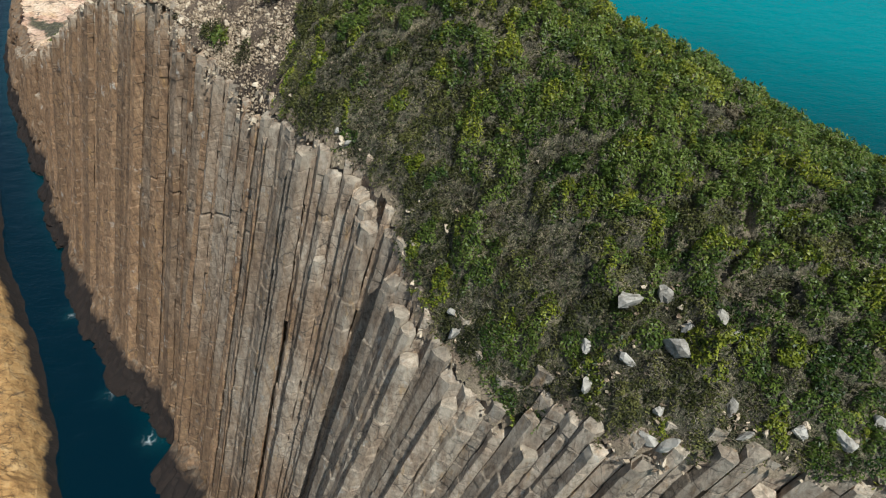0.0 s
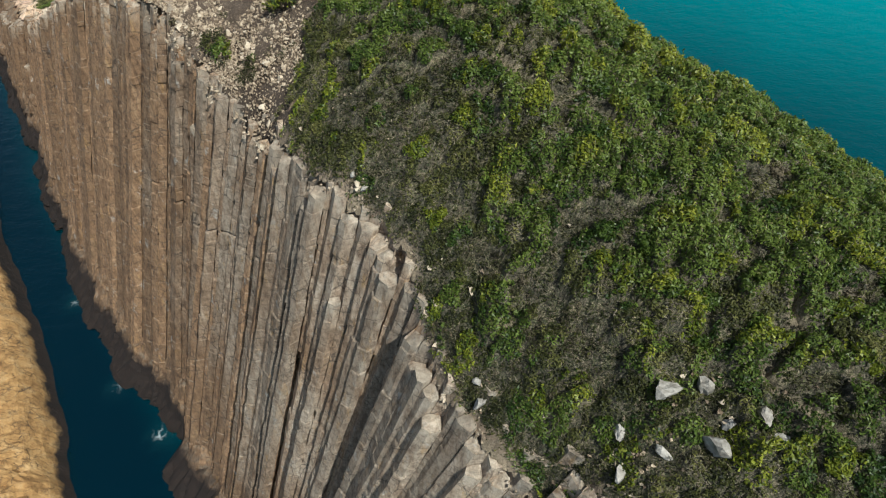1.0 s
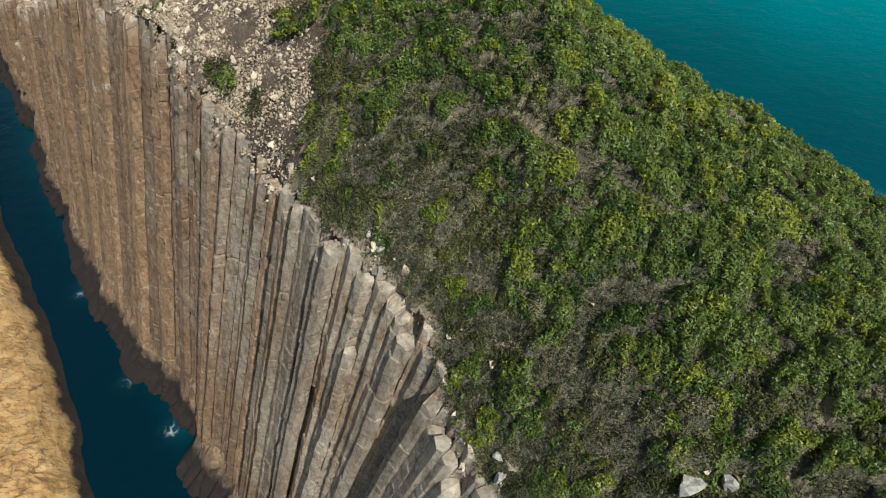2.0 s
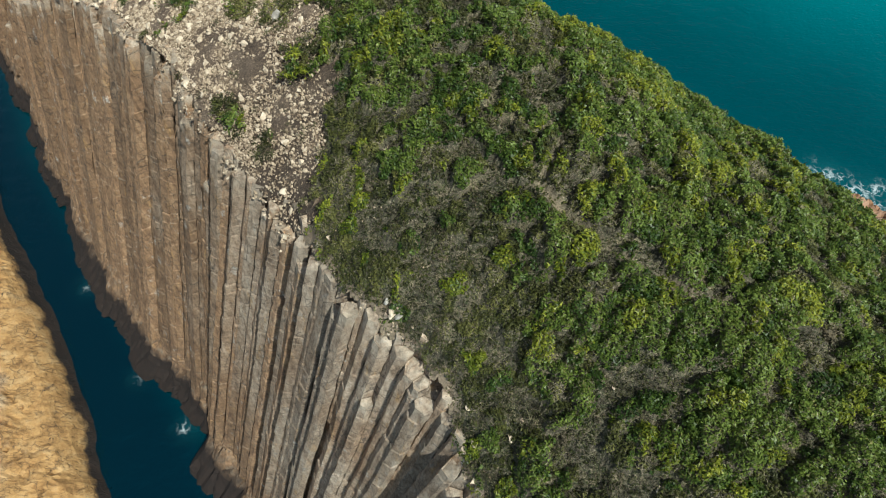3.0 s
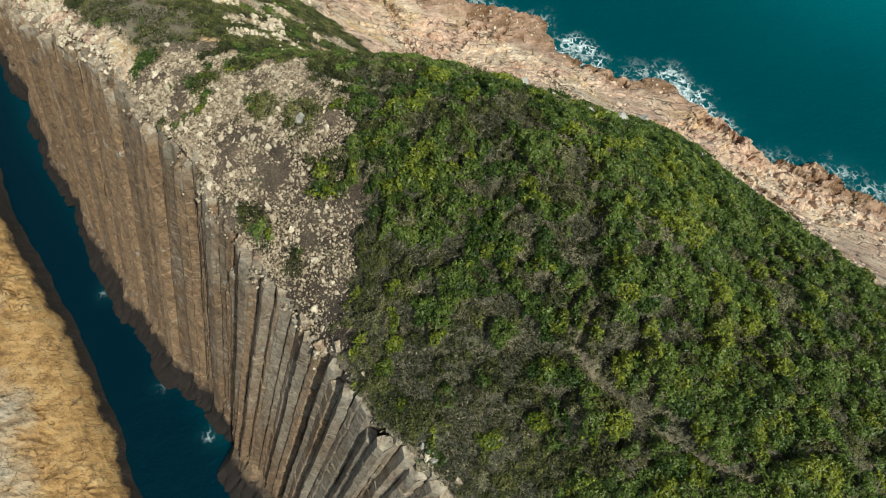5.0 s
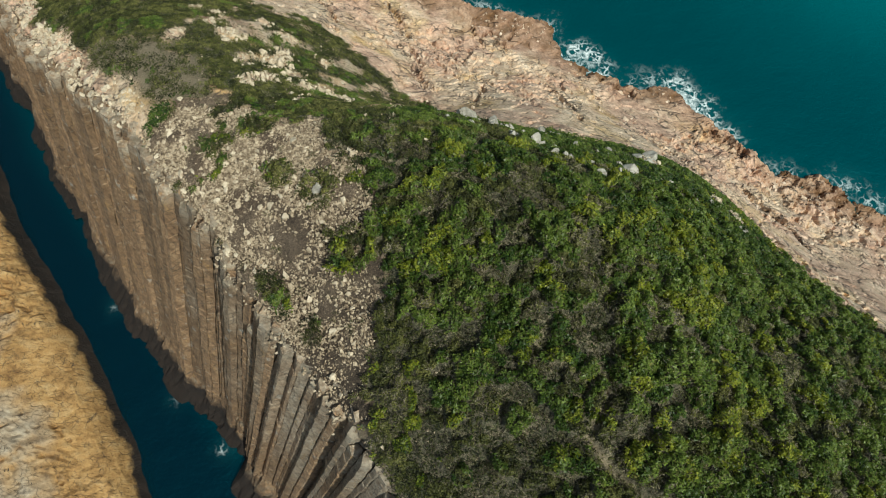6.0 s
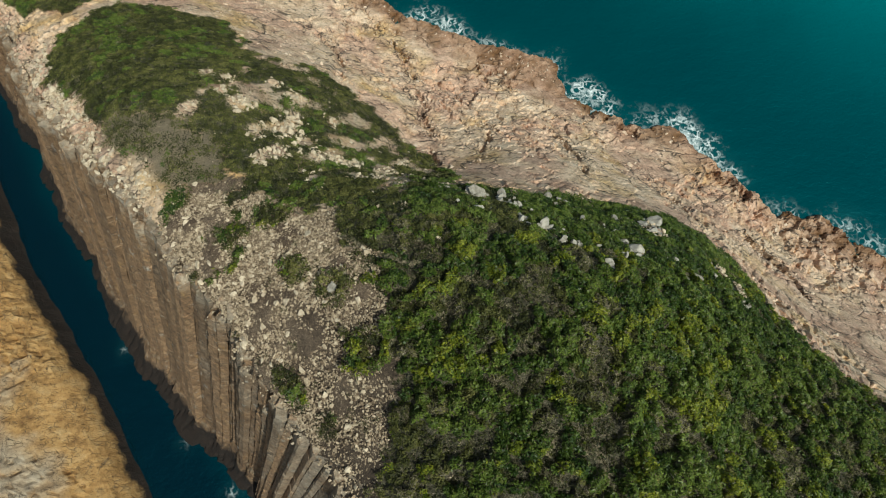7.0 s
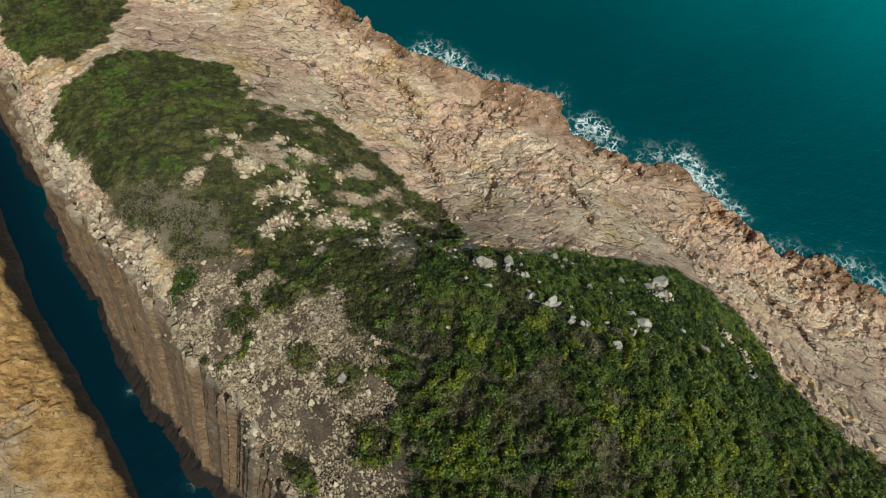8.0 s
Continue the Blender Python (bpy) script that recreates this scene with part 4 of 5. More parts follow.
def make_bank():
    line = []
    for (ax, ay), (bx, by) in zip(BANK, BANK[1:]):
        n = max(1, int(math.hypot(bx - ax, by - ay) / 0.45))
        line += [(ax + (bx - ax) * k / n, ay + (by - ay) * k / n) for k in range(n)]
    line = np.array(line)
    t = np.stack([np.convolve(np.pad(np.gradient(line[:, i]), 8, "edge"), np.ones(17) / 17, "valid") for i in (0, 1)], 1)
    t /= np.linalg.norm(t, axis=1)[:, None]
    nrm = np.stack([-t[:, 1], t[:, 0]], 1)
    w = np.concatenate([np.arange(-2.5, 30, 0.42), np.arange(30, 75, 2.5)])
    W, K = np.meshgrid(w, np.arange(len(line)), indexing="xy")
    x, y = line[K.ravel().astype(int), 0] + nrm[K.ravel().astype(int), 0] * W.ravel(), line[K.ravel().astype(int), 1] + nrm[K.ravel().astype(int), 1] * W.ravel()
    q = W.ravel() + 0.9 * fbm(x * 0.2, y * 0.2, 91)
    z = np.interp(q, [-3, 0, 0.5, 1.3, 2.6, 7, 10, 20, 75], [-3, 0, 0.9, 2.9, 4.4, 5.9, 7.0, 8.6, 20])
    z = z + smooth(0.5, 3, q) * (0.9 * blocks(x * 1.25 + 40, y * 1.25))
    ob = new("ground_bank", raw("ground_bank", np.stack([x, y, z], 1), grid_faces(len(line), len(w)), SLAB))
    return tagged(ob, "low headland of orange and cream cracked rock across the channel", "headland", kind="structure")


make_bank()


# ---- the sea ----
def make_sea():
    fine = np.arange(-110, 125, 1.25)
    far = np.array([135, 150, 175, 210, 270, 380, 600, 1000, 2000, 4500.0])
    xs = np.concatenate([-far[::-1], fine, far])
    ys = np.concatenate([-far[::-1], np.arange(-110, 160, 1.25), far[2:]])
    gx, gy = np.meshgrid(xs, ys, indexing="ij")
    x, y = gx.ravel(), gy.ravel()
    out = -land(x, y)[1]
    spots = ((-9, 105.5, 3.6, 1.0), (-4, 103.8, 3, 0.9), (4, 100.3, 3.4, 0.5), (11.5, 97.8, 2.6, 0.6), (15, 92.6, 3.0, 0.95), (18.6, 89.8, 3.0, 0.8), (24, 87.8, 2.4, 0.5), (29.5, 86.4, 3.4, 0.9), (33.2, 82, 3.4, 1.0),
             (37.5, 78.4, 2.8, 0.6), (43.5, 73, 2.8, 0.4), (52, 70.6, 3, 0.55), (58, 66.4, 3.4, 0.6), (-49.5, 55.5, 1.6, 0.45), (-33.5, 36.2, 1.6, 0.5), (-40.5, 42.6, 1.4, 0.4))
    foam = 0.20 * np.exp(-np.clip(out, 0, 99) / 1.6) * (out > -2.5) * (0.6 + 0.6 * fbm(x * 0.12, y * 0.12, 95))
    for a, b, s, amp in spots:
        foam = foam + 0.72 * amp * np.exp(-((x - a) ** 2 + (y - b) ** 2) / (0.8 * s * s)) * (0.75 + 0.6 * fbm(x * 0.5, y * 0.5, 96))
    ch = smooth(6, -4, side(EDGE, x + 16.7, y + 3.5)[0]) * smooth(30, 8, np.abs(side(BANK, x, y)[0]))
    ob = new("water", raw("water", np.stack([x, y, 0 * x], 1), grid_faces(len(xs), len(ys)), WATER, False, {"foam": np.clip(foam, 0, 1.0), "channel": ch, "far_sheen": smooth(8, 80, out) * smooth(-40, 30, x)}))
    return tagged(ob, "rippled teal sea with white surf along the rocky shore", "sea", kind="structure")


make_sea()


# ---- plants ----
def leaf_clump(seed, leaves, leaf, lumps=4, flat=0.75, around=11):
    """A shrub of radius 1: a lumpy cushion of foliage with leaf blades standing out all over it. Vertices and triangles."""
    r = np.random.default_rng(seed)
    mid = np.stack([r.uniform(-0.42, 0.42, lumps), r.uniform(-0.42, 0.42, lumps), r.uniform(0.1, 0.42, lumps)], 1)
    rad = r.uniform(0.38, 0.60, lumps)
    # the cushion: how far each direction reaches in the union of the lumps
    rings = np.array([-0.05, 0.35, 0.75, 1.15])
    ways = [(math.cos(el) * math.cos(a + el), math.cos(el) * math.sin(a + el), math.sin(el)) for el in rings for a in np.arange(around) * 2 * math.pi / around] + [(0, 0, 1)]
    ways = np.array(ways)
    along = ways @ mid.T
    off = (mid ** 2).sum(1)[None] - along ** 2
    reach = np.where(off < rad ** 2, along + np.sqrt(np.maximum(rad ** 2 - off, 0)), 0.25).max(1) * 0.72
    core = ways * np.maximum(reach, 0.3)[:, None] * r.uniform(0.9, 1.1, len(ways))[:, None]
    core[:, 2] = np.maximum(core[:, 2] * flat, -0.05)
    cf = []
    for q in range(len(rings) - 1):
        for k in range(around):
            a, b2 = q * around + k, q * around + (k + 1) % around
            cf += [(a, b2, b2 + around), (a, b2 + around, a + around)]
    cf += [((len(rings) - 1) * around + k, (len(rings) - 1) * around + (k + 1) % around, len(ways) - 1) for k in range(around)]
    # the leaves
    k = r.integers(0, lumps, leaves)
    way = r.normal(size=(leaves, 3))
    way[:, 2] = np.abs(way[:, 2]) * 1.1 - 0.1
    way /= np.linalg.norm(way, axis=1)[:, None]
    c = mid[k] + way * (rad[k] * r.uniform(0.65, 1.2, leaves))[:, None]
    c[:, 2] = np.maximum(c[:, 2] * flat, 0.02)
    n = way + r.normal(0, 0.6, (leaves, 3))
    n[:, 2] += 0.25
    n /= np.linalg.norm(n, axis=1)[:, None]
    u = np.cross(n, r.normal(size=(leaves, 3)))
    u /= np.linalg.norm(u, axis=1)[:, None]
    v = np.cross(n, u)
    a, b = (leaf * r.uniform(0.7, 1.4, leaves))[:, None], (leaf * r.uniform(0.5, 0.9, leaves))[:, None]
    blades = np.stack([c - u * a - v * b, c - u * a + v * b, c + u * a * 1.3], 1).reshape(-1, 3)
    return np.concatenate([core, blades]), np.concatenate([np.array(cf), np.arange(leaves * 3).reshape(-1, 3) + len(core)])


def twig_clump(seed, blades, width):
    """Dry stalks that spread from the ground, radius 1. Vertices and triangles."""
    r = np.random.default_rng(seed)
    az, up = r.uniform(0, 6.28, blades), r.uniform(0.25, 1.2, blades)
    root = np.stack([r.normal(0, 0.28, blades), r.normal(0, 0.28, blades), np.zeros(blades)], 1)
    way = np.stack([np.cos(az) * np.cos(up), np.sin(az) * np.cos(up), np.sin(up)], 1)
    ln = r.uniform(0.45, 1.0, blades)[:, None]
    cross = np.stack([-np.sin(az), np.cos(az), 0 * az], 1) * width
    tip = root + way * ln
    tip[:, 2] -= 0.12 * ln[:, 0]
    mid = root + way * ln * 0.55
    verts = np.stack([root - cross * 0.6, mid - cross, tip, mid + cross], 1).reshape(-1, 3)
    q = np.arange(blades * 4).reshape(-1, 4)
    return verts, np.concatenate([q[:, [0, 1, 2]], q[:, [0, 2, 3]]])


KINDS = {
    "dark": (LEAF_DARK, [leaf_clump(100 + k, 320, 0.10, 6, 0.9) for k in range(5)], "dense dark green shrub growing on the turf", "dark green leaves"),
    "lime": (LEAF_LIME, [leaf_clump(200 + k, 300, 0.105, 6, 0.85) for k in range(4)], "bright yellow-green leafy shrub on the headland", "yellow-green leaves"),
    "olive": (LEAF_OLIVE, [leaf_clump(300 + k, 220, 0.10, 6, 0.6, 9) for k in range(5)], "low olive green shrub among dry grass", "olive green leaves"),
    "grey": (LEAF_GREY, [leaf_clump(400 + k, 150, 0.095, 6, 0.5, 9) for k in range(4)], "grey-brown half dried out low bush", "dry grey-brown leaves"),
}


def scatter(kind, rows, name, label):
    """Many plants of one kind as a single mesh. rows: x, y, z, radius, turn, tint."""
    material, shapes, _, _ = KINDS[kind]
    vs, fs, ts, at = [], [], [], 0
    which = np.random.default_rng(len(rows)).integers(0, len(shapes), len(rows))
    for k, (v, f) in enumerate(shapes):
        sel = rows[which == k]
        if not len(sel):
            continue
        c, s = np.cos(sel[:, 4])[:, None], np.sin(sel[:, 4])[:, None]
        R = sel[:, 3][:, None]
        X = (v[None, :, 0] * c - v[None, :, 1] * s) * R + sel[:, 0][:, None]
        Y = (v[None, :, 0] * s + v[None, :, 1] * c) * R + sel[:, 1][:, None]
        Z = v[None, :, 2] * R + sel[:, 2][:, None]
        vs.append(np.stack([X, Y, Z], -1).reshape(-1, 3))
        fs.append((f[None] + (at + np.arange(len(sel)) * len(v))[:, None, None]).reshape(-1, 3))
        ts.append(np.repeat(sel[:, 5], len(v)))
        at += len(sel) * len(v)
    ob = new(name, raw(name, np.concatenate(vs), np.concatenate(fs), material, False, {"tint": np.concatenate(ts)}))
    return tagged(ob, label, "shrubs", kind="stuff")


def stem_mesh():
    bm = bmesh.new()
    for k in range(4):
        a = k * 1.57 + 0.4
        tilt = Matrix.Rotation(0.5, 4, Vector((math.cos(a), math.sin(a), 0)))
        bmesh.ops.create_cone(bm, segments=5, radius1=0.045, radius2=0.015, depth=0.6, cap_ends=True, matrix=tilt @ Matrix.Translation((0, 0, 0.25)))
    me = bpy.data.meshes.new("stem")
    bm.to_mesh(me)
    bm.free()
    me.materials.append(TWIG)
    return me


LEAVES = 1450000


def plant_all():
    r = np.random.default_rng(5)
    # fields on grids: soil and cover coarsely, the scrub's height finely
    x0, y0, x1, y1, wide, gap = -66.0, 6.0, 58.0, 112.0, 0.5, 0.125
    cx, cy = np.meshgrid(np.arange(x0, x1, wide), np.arange(y0, y1, wide), indexing="ij")
    cz, cd = land(cx, cy)
    veg, rub, dry = cover(cx, cy, cz)
    e = edge_side(cx, cy, cz)
    bald = trail_side(cx, cy)
    grown = veg * (cd > 3) * (1 - dry)
    clump = np.zeros(cx.shape)
    for px, py, pr in ((-18.1, 45.8, 1.3), (-17.4, 44.9, 1.2), (-15, 42.9, 1.0), (-14.2, 52.0, 1.3), (-17.1, 53.6, 1.1), (-19.4, 58.8, 1.5), (-27.5, 60.7, 1.2), (-12.6, 47.0, 0.9)):
        clump = np.maximum(clump, smooth(pr + 0.3, pr - 0.4, np.hypot(cx - px, cy - py)))
    grown = np.maximum(grown, (rub > 0.5) * (e > 1.0) * np.maximum(clump, 0.8 * (fbm(cx * 0.3, cy * 0.3, 102) > 0.40 - 0.28 * smooth(-15, -10, cx))))
    grown = np.maximum(grown, 0.36 * (dry > 0.5) * (fbm(cx * 0.4, cy * 0.4, 107) > -0.1) * (cy > 56))
    grown = grown * (e > 0.2)
    fx, fy = np.meshgrid(np.arange(x0, x1, gap), np.arange(y0, y1, gap), indexing="ij")
    high, who, w2, lush, turf, bush, h3, w3 = canopy(fx, fy)
    def coarse(f, px, py):
        u, v = np.clip((px - x0) / wide, 0, cx.shape[0] - 1.001), np.clip((py - y0) / wide, 0, cx.shape[1] - 1.001)
        i, j = u.astype(int), v.astype(int)
        u, v = u - i, v - j
        return f[i, j] * (1 - u) * (1 - v) + f[i + 1, j] * u * (1 - v) + f[i, j + 1] * (1 - u) * v + f[i + 1, j + 1] * u * v

    off = coarse(e, fx, fy)
    high = high * rim_low(off)
    lush = lush - 0.30 * smooth(6.0, 1.0, off) * smooth(48, 38, fy)
    def kind_of(who, w2, lush, turf, bush, px, py):
        """0 dark, 1 lime, 2 olive, 3 grey for a bush or the gap between."""
        mood = fbm(px * 0.28, py * 0.28, 103)
        u = (w2 * 7.31 + 0.35 * who) % 1.0
        grey = ((u < 0.20 - 0.30 * lush + 0.14 * (mood < -0.15)) | (bush < 0.22)) & (turf < 0.5)
        lime = ~grey & (u > 0.90 - 0.10 * (mood > 0.2)) & (turf < 0.5)
        dark = ~grey & ~lime & (lush + 0.5 * mood + 0.6 * (w2 - 0.5) - 0.10 * turf > 0.18)
        return np.where(grey, 3, np.where(lime, 1, np.where(dark, 0, 2)))

    sort = kind_of(who, w2, lush, turf, bush, fx, fy)
    high = high * np.array([1.12, 1.22, 0.9, 0.8])[sort]
    sx, sy = np.gradient(high, gap)
    n = 5200000
    px, py = r.uniform(x0, x1 - 0.3, n), r.uniform(y0, y1 - 0.3, n)
    ok = r.random(n) < coarse(grown, px, py) * 1.15 - 0.1
    px, py = px[ok], py[ok]
    ok = coarse(bald, px, py) > 0.16
    px, py = px[ok], py[ok]
    i, j = ((px - x0) / gap).astype(int), ((py - y0) / gap).astype(int)
    kind = sort[i, j]
    n = len(px)
    swap = r.random(n)
    kind = np.where((swap < 0.12) | (swap < 0.5) & (kind == 3), 2, np.where((swap > 0.65) & (swap < 0.85) & (kind == 1), 0, kind))
    kind = np.where((swap > 0.95) & (turf[i, j] < 0.5), 3, kind)
    sprig = 0.22 + 0.78 * smooth(0.2, 0.6, h3[i, j])
    keepers = r.random(n) < np.array([1.0, 1.0, 0.95, 0.75])[kind] * (1 - 0.25 * smooth(34, 62, py)) * np.clip(0.35 + 0.9 * bush[i, j], 0, 1) * sprig
    px, py, i, j, kind = px[keepers], py[keepers], i[keepers], j[keepers], kind[keepers]
    n = min(len(px), LEAVES)
    px, py, i, j, kind = px[:n], py[:n], i[:n], j[:n], kind[:n]
    soil = coarse(cz, px, py) + 0.35 * fbm(px * 0.35, py * 0.35, 61) - sink(px, py)
    c = np.stack([px, py, soil + high[i, j] * r.uniform(0.72, 1.12, n) + r.uniform(-0.04, 0.10, n)], 1)
    way = np.stack([-sx[i, j] * 0.8, -sy[i, j] * 0.8, np.ones(n)], 1)
    way = way / np.linalg.norm(way, axis=1)[:, None] + r.normal(0, 0.48, (n, 3))
    way /= np.linalg.norm(way, axis=1)[:, None]
    u = np.cross(way, r.normal(size=(n, 3)))
    u /= np.linalg.norm(u, axis=1)[:, None]
    v = np.cross(way, u)
    size = np.array([0.092, 0.102, 0.080, 0.072])[kind] * (1 - 0.25 * turf[i, j]) * (0.82 + 0.18 * smooth(22, 52, py))
    thin = kind == 3
    a = (size * r.uniform(0.7, 1.4, n) * np.where(thin, 1.9, 1.0))[:, None]
    b = (size * r.uniform(0.45, 0.85, n) * np.where(thin, 0.42, 1.0))[:, None]
    blades = np.stack([c - u * a - v * b, c - u * a + v * b, c + u * a * 1.3], 1)
    # Random tone by bush and sprig; height term darkens hollows, shade put into tint.
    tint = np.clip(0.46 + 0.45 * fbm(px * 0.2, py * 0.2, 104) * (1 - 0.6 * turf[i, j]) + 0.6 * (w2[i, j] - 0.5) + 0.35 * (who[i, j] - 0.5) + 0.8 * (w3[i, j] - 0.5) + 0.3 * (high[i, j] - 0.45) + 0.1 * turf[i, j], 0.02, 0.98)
    names = {0: ("dark", "dense dark green scrub over the headland"), 1: ("lime", "bright yellow-green shrubs dotted through the scrub"),
             2: ("olive", "olive green low scrub and turf"), 3: ("grey", "grey-brown dry twiggy scrub")}
    for k, (key, label) in names.items():
        sel = kind == k
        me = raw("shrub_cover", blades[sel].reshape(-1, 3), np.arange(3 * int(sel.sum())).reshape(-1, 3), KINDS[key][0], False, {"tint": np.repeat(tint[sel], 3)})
        tagged(new("shrub_cover", me), label, "shrubs", kind="stuff")
    # single shrubs that stand out of the scrub
    gx, gy = np.meshgrid(np.arange(-10, 40, 2.1), np.arange(10, 64, 2.1), indexing="ij")
    gx, gy = gx.ravel() + r.uniform(-0.8, 0.8, gx.size), gy.ravel() + r.uniform(-0.8, 0.8, gx.size)
    ok = (coarse(grown, gx, gy) > 0.9) & (coarse(e, gx, gy) > 1.5) & (trail_side(gx, gy) > 1.0)
    for a, b, s in BOULDERS:
        ok &= np.hypot(gx - a, gy - b) > s + 1.0
    gx, gy = gx[ok], gy[ok]
    pick = r.permutation(len(gx))[:260]
    gx, gy = gx[pick], gy[pick]
    i, j = ((gx - x0) / gap).astype(int), ((gy - y0) / gap).astype(int)
    kinds = kind_of(who[i, j], w2[i, j], lush[i, j], turf[i, j], np.ones(len(gx)), gx, gy)
    gz = coarse(cz, gx, gy) + 0.35 * fbm(gx * 0.35, gy * 0.35, 61) - sink(gx, gy) + 0.35 * high[i, j]
    stem, first = stem_mesh(), {}
    for x, y, z, q, l in zip(gx, gy, gz, kinds, lush[i, j]):
        key = names[int(q)][0]
        material, shapes, label, leaves = KINDS[key]
        k = int(r.integers(0, len(shapes)))
        if (key, k) not in first:
            vv, ff = shapes[k]
            ob = tagged(new("shrub"), label, "shrub", group="shrubs on the headland")
            part("foliage", raw("foliage", vv, ff, material, False, {"tint": np.full(len(vv), 0.5)}), ob, leaves)
            part("stem", stem, ob, "thin brown stems")
            first[key, k] = ob
        else:
            ob = copy_thing(first[key, k], Matrix())
        s = (0.55 + 0.3 * l) * r.uniform(0.7, 1.25)
        ob.matrix_basis = pose(x, y, z, 0, 0, r.uniform(0, 360)) @ Matrix.Diagonal((s, s, s * r.uniform(0.8, 1.1), 1))
    # dry grass between the shrubs
    n = 16000
    gx, gy = r.uniform(-66, 50, n), 7 + 101 * r.random(n) ** 1.7
    gz, gd = land(gx, gy)
    gv, gr, gdry = cover(gx, gy, gz)
    ge = edge_side(gx, gy, gz)
    ok = ((gv > 0.35) & (gd > 2) & ((gy < 60) | (r.random(n) < 0.5)) | (gr > 0.5) & (r.random(n) < 0.16) | (gdry > 0.4)) & (ge > 0.9) & (gz > 8)
    rows = np.stack([gx, gy, gz - 0.05 - sink(gx, gy), r.uniform(0.35, 0.75, n), r.uniform(0, 6.28, n), r.random(n)], 1)[ok]
    KINDS["grass"] = (HEATH, [twig_clump(900 + k, 36, 0.026) for k in range(6)], "", "")
    ob = scatter("grass", rows, "dry_grass", "tufts of wiry olive, brown and straw-coloured heath grass")
    tagged(ob, category="grass")


plant_all()


# ---- stones and boulders ----
def rock_shape(seed, level=2, cuts=9, deep=0.0, jag=0.03):
    """An angular stone of radius about 1: a ball cut flat on several sides."""
    r = np.random.default_rng(seed)
    bm = bmesh.new()
    bmesh.ops.create_icosphere(bm, subdivisions=max(level, 1), radius=1.0) if level else bmesh.ops.create_cube(bm, size=1.4)
    planes = r.normal(size=(cuts, 3))
    planes /= np.linalg.norm(planes, axis=1)[:, None]
    depth = r.uniform(0.35, 0.72, cuts) - deep
    scale = r.uniform(0.75, 1.35, 3)
    for v in bm.verts:
        p = np.array(v.co)
        for n, t in zip(planes, depth):
            p -= max(0.0, float(np.dot(p, n)) - t) * n
        p += r.normal(0, jag if level else 0.16, 3)
        v.co = p * scale
    bm.verts.index_update()
    verts = np.array([v.co[:] for v in bm.verts])
    bmesh.ops.triangulate(bm, faces=bm.faces[:])
    faces = np.array([[v.index for v in f.verts] for f in bm.faces])
    bm.free()
    return verts, faces


def strew(rows, shapes, material, name, label, category):
    """Many stones as a single mesh. rows: x, y, z, radius."""
    r = np.random.default_rng(len(rows) + 3)
    vs, fs, at = [], [], 0
    which = r.integers(0, len(shapes), len(rows))
    for k, (v, f) in enumerate(shapes):
        for x, y, z, s in rows[which == k]:
            m = np.array(Euler(r.uniform(0, 6.28, 3)).to_matrix())
            vs.append((v * r.uniform(0.7, 1.25, 3)) @ m.T * s + (x, y, z))
            fs.append(f + at)
            at += len(v)
    ob = new(name, raw(name, np.concatenate(vs), np.concatenate(fs), material))
    return tagged(ob, label, category, kind="stuff")


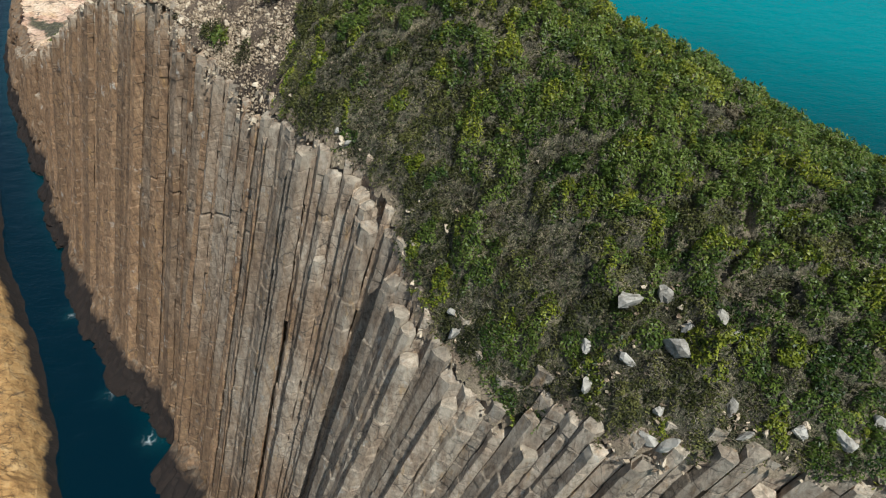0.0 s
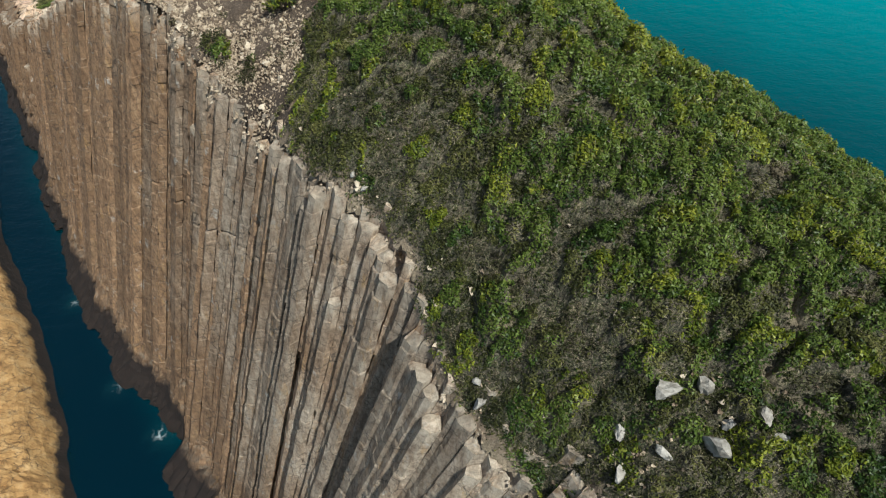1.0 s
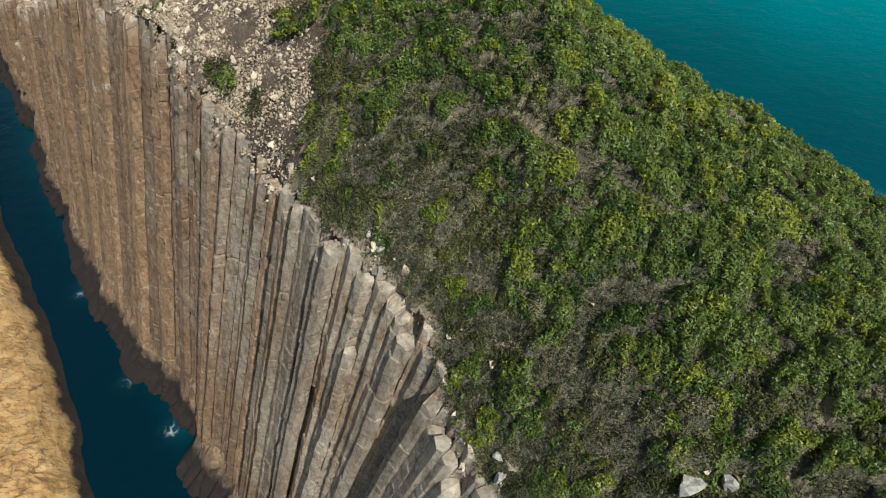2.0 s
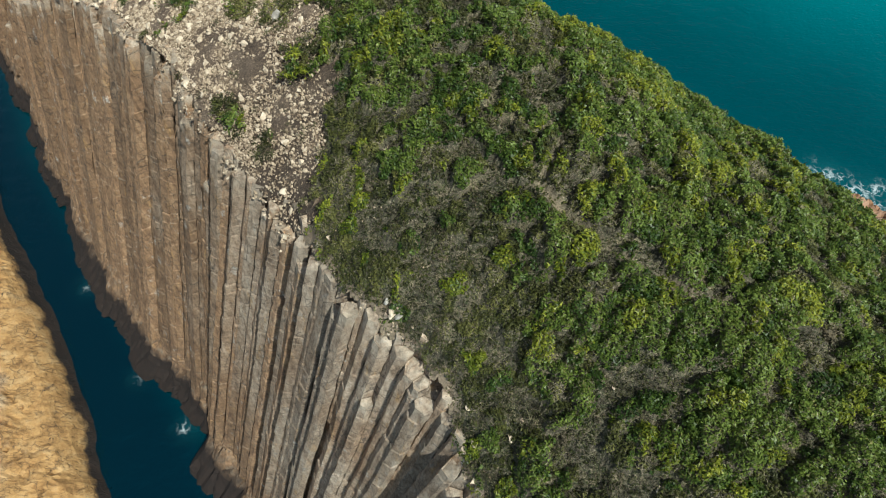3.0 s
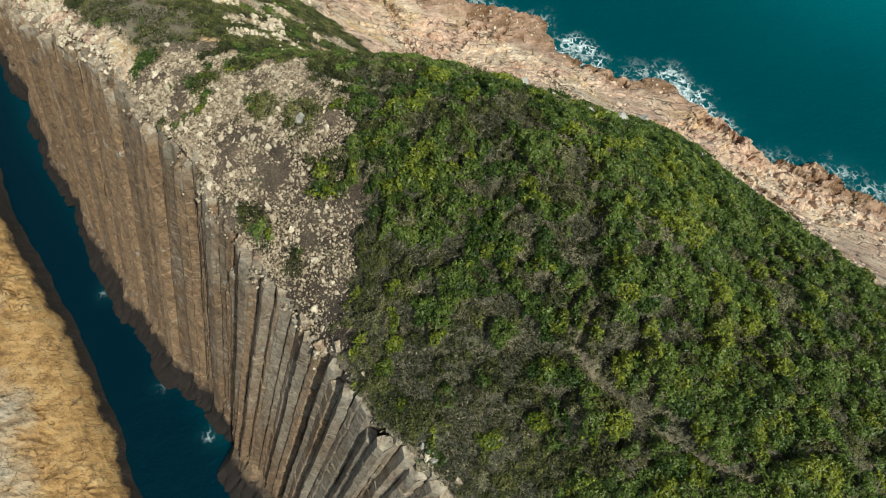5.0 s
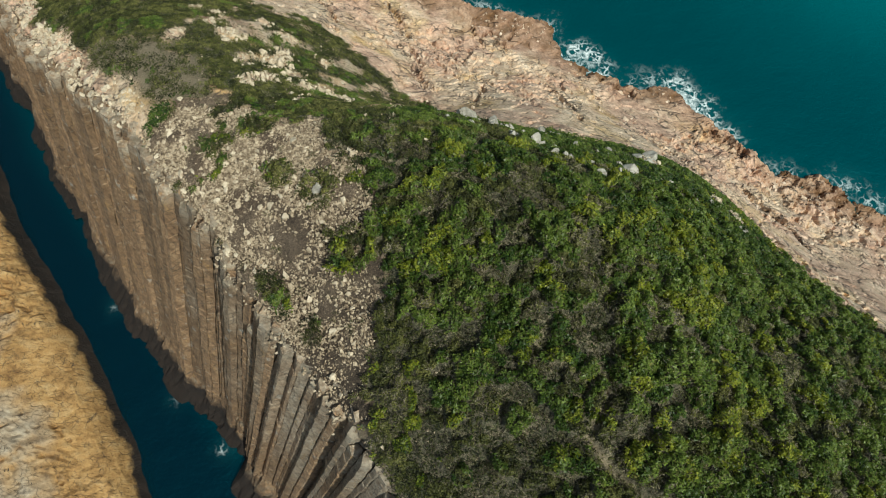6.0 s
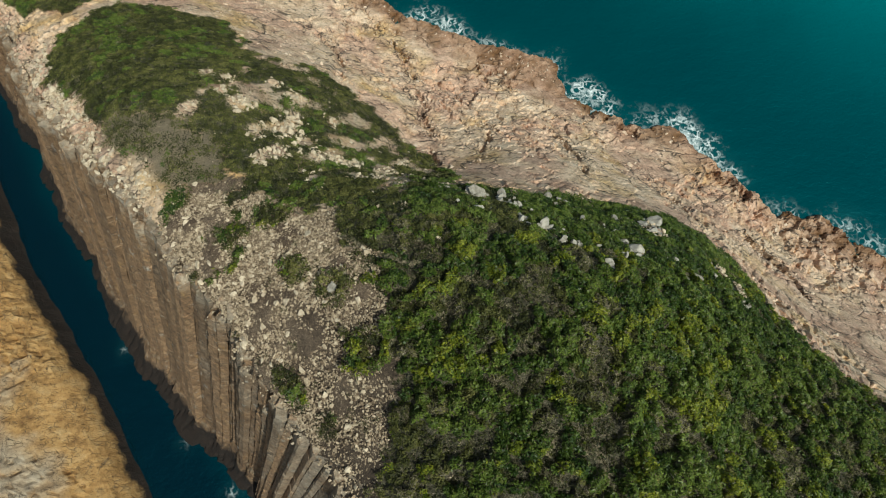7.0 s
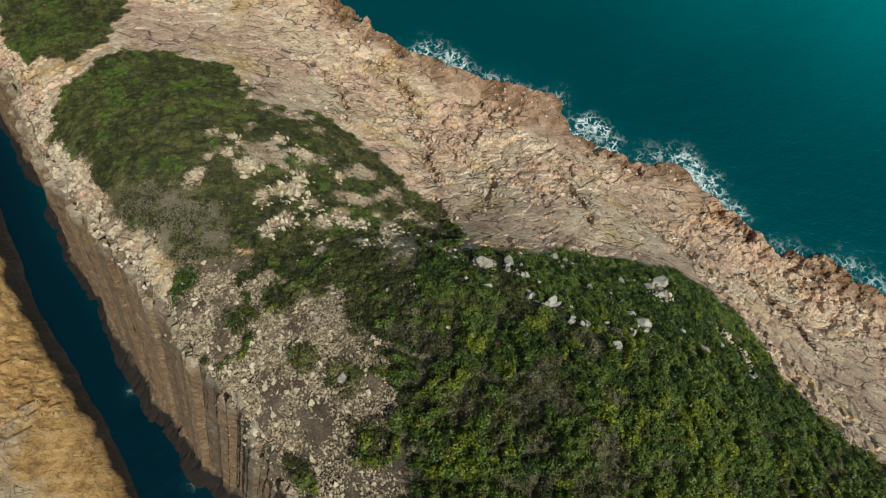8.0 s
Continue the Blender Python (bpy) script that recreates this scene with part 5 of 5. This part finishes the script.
def make_stones():
    r = np.random.default_rng(9)
    n = 100000
    x, y = r.uniform(-62, 22, n), r.uniform(9, 100, n)
    z, d = land(x, y)
    veg, rub, dry = cover(x, y, z)
    e = edge_side(x, y, z)
    pile = 0.55 + 0.5 * fbm(x * 0.18, y * 0.18, 111) + 0.25 * smooth(44, 56, y)
    chance = np.where(rub > 0.5, pile, 0.0)
    chance = np.maximum(chance, 0.3 * smooth(4.0, 0.8, e) * (e > 0.4) * (d > 5))
    chance = np.maximum(chance, np.where(inside(MIXED, x, y), 0.10 + 0.14 * smooth(-20, -13, x), 0.0))
    chance = np.maximum(chance, 0.14 * smooth(4.5, 2.0, e) * (e > 0.4) * (y > 57))
    chance = np.maximum(chance, 0.30 * smooth(1.4, 0.4, e + 0.6 * fbm(x * 0.5, y * 0.5, 113)) * (e > 0.2) * (y < 38))
    chance = np.maximum(chance, 0.22 * smooth(-3, -9, x) * (x > -14) * (y > 36) * (y < 60))
    chance = np.maximum(chance, 0.22 * np.exp(-((x - 4) ** 2 + (y - 17.3) ** 2) / 8))
    chance = np.maximum(chance, 0.07 * np.exp(-((x - 11) ** 2 + (y - 13.5) ** 2) / 14))
    ok = (r.random(n) < chance) & (z > 8)
    size = np.clip(r.lognormal(-2.2, 0.42, n), 0.06, 0.36)
    rows = np.stack([x, y, z + size * 0.2, size], 1)[ok]
    m = 75000                                   # the dense spill of stones behind the edge
    x, y = r.uniform(-30, -9, m), r.uniform(37, 61, m)
    z, d = land(x, y)
    veg, rub, dry = cover(x, y, z)
    pile = 0.22 + 0.75 * smooth(45, 55, y - 0.35 * (x + 18)) + 0.6 * fbm(x * 0.22, y * 0.22, 112)
    ok = (rub > 0.5) & (r.random(m) < pile) & (edge_side(x, y, z) > 0.5)
    size = np.clip(r.lognormal(-2.6, 0.48, m), 0.045, 0.34)
    rows = np.concatenate([rows, np.stack([x, y, z + size * 0.25, size], 1)[ok]])
    near = []
    for a, b, s in BOULDERS:
        for k in range(7):
            t, q = r.uniform(0, 6.28), s * r.uniform(0.7, 2.0)
            near.append((a + q * math.cos(t), b + q * math.sin(t), s * r.uniform(0.12, 0.36)))
    near = np.array(near)
    rows = np.concatenate([rows, np.stack([near[:, 0], near[:, 1], top_at(near[:, 0], near[:, 1]) - sink(near[:, 0], near[:, 1]) + 0.12, near[:, 2]], 1)])
    small = [rock_shape(500 + k, 1, 12, 0.12, 0.06) for k in range(12)]
    tiny = [rock_shape(520 + k, 0, 3) for k in range(10)]
    big = rows[:, 3] > 0.25
    fine = rows[:, 3] < 0.13
    strew(rows[fine], tiny, STONE, "gravel", "small cream and brown chips of broken rock", "gravel")
    strew(rows[~big & ~fine], small, STONE, "rubble", "loose pale cream and brown angular rubble on the cliff top", "rubble")
    shapes = [raw("stone", *rock_shape(540 + k, 2, 11, 0.12, 0.04), STONE) for k in range(8)]
    for x0, y0, z0, s0 in rows[big][:220]:
        ob = tagged(new("stone", shapes[int(r.integers(0, 8))]), "pale angular stone lying loose in the rubble", "stone", group="loose stones on the cliff top")
        ob.matrix_basis = Matrix.LocRotScale((x0, y0, z0), Euler(r.uniform(0, 6.28, 3)), s0 * r.uniform(0.8, 1.2, 3))
    if len(rows[big]) > 220:
        strew(rows[big][220:], small, STONE, "rubble", "larger pale blocks among the loose rubble", "rubble")


def make_boulders():
    r = np.random.default_rng(13)
    shapes = [raw("boulder", *rock_shape(600 + k, 2, 12, 0.02, 0.06), BOULDER) for k in range(7)]
    spots = list(BOULDERS)
    for line in RIDGES:
        for (ax, ay), (bx, by) in zip(line, line[1:]):
            for k in range(int(3.2 * math.hypot(bx - ax, by - ay)) + 3):
                t = r.random()
                spots.append((ax + (bx - ax) * t + r.normal(0, 0.35), ay + (by - ay) * t + r.normal(0, 0.35), r.uniform(0.2, 0.62)))
    for x, y, s in spots:
        z = float(top_at(x, y)[0] - sink(x, y))
        ob = tagged(new("boulder", shapes[int(r.integers(0, 7))]), "weathered angular grey-white boulder half sunk in the scrub", "boulder", group="boulders on the headland")
        ob.matrix_basis = Matrix.LocRotScale((x, y, z + 0.18 * s), Euler(r.uniform(0, 6.28, 3)), s * r.uniform(0.6, 1.15, 3))


def make_outcrops():
    """Knobbly outcrops: several weathered lumps grown into one another."""
    r = np.random.default_rng(17)
    shapes = [raw("rock_lump", *rock_shape(700 + k, 2, 10, 0.05, 0.075), STONE) for k in range(14)]
    for x, y, s in OUTCROPS:
        ob = tagged(new("rock_outcrop"), "knobbly cream rock outcrop breaking through the grass", "outcrop", group="outcrops on the ridge")
        ob.matrix_basis = pose(x, y, float(top_at(x, y)[0]))
        for k in range(int(16 + 16 * s)):
            a, q = r.uniform(0, 6.28), s * math.sqrt(r.random())
            px, py, ps = x + 0.75 * q * math.cos(a), y + 1.2 * q * math.sin(a), s * (0.08 + 0.20 * r.random() ** 1.8 * (1.3 - 0.6 * q / s))
            lump = part("rock_lump", shapes[int(r.integers(0, 14))], ob)
            lump.matrix_basis = ob.matrix_basis.inverted() @ Matrix.LocRotScale((px, py, float(top_at(px, py)[0]) + 0.10 * ps), Euler(r.uniform(0, 6.28, 3)), ps * r.uniform(0.7, 1.3, 3))


def make_slope_blocks():
    r = np.random.default_rng(29)
    n = 26000
    x, y = r.uniform(-45, 60, n), r.uniform(48, 112, n)
    z, d = land(x, y)
    veg, rub, dry = cover(x, y, z)
    where = smooth(0.0, 0.4, fbm(x * 0.14, y * 0.14, 131)) * 0.30 + 0.25 * smooth(3.0, 0.8, line_dist(FISSURES, x, y)) + 0.12 * smooth(6, 2, d)
    ok = (veg < 0.2) & (rub < 0.5) & (dry < 0.3) & (d > 0.8) & (r.random(n) < where) & (edge_side(x, y, z) > 2)
    size = np.clip(r.lognormal(-1.75, 0.45, n), 0.09, 0.6)
    rows = np.stack([x, y, z + blocks(x, y) + 0.05 * size, size], 1)[ok]
    shapes = [rock_shape(560 + k, 1, 11, 0.12, 0.05) for k in range(10)]
    strew(rows, shapes, SLOPE_STONE, "broken_blocks", "broken pink and tan blocks lying on the rock slope", "rubble")


make_stones()
make_slope_blocks()
make_boulders()
make_outcrops()

# ---- columns of the cliff ----
make_columns()
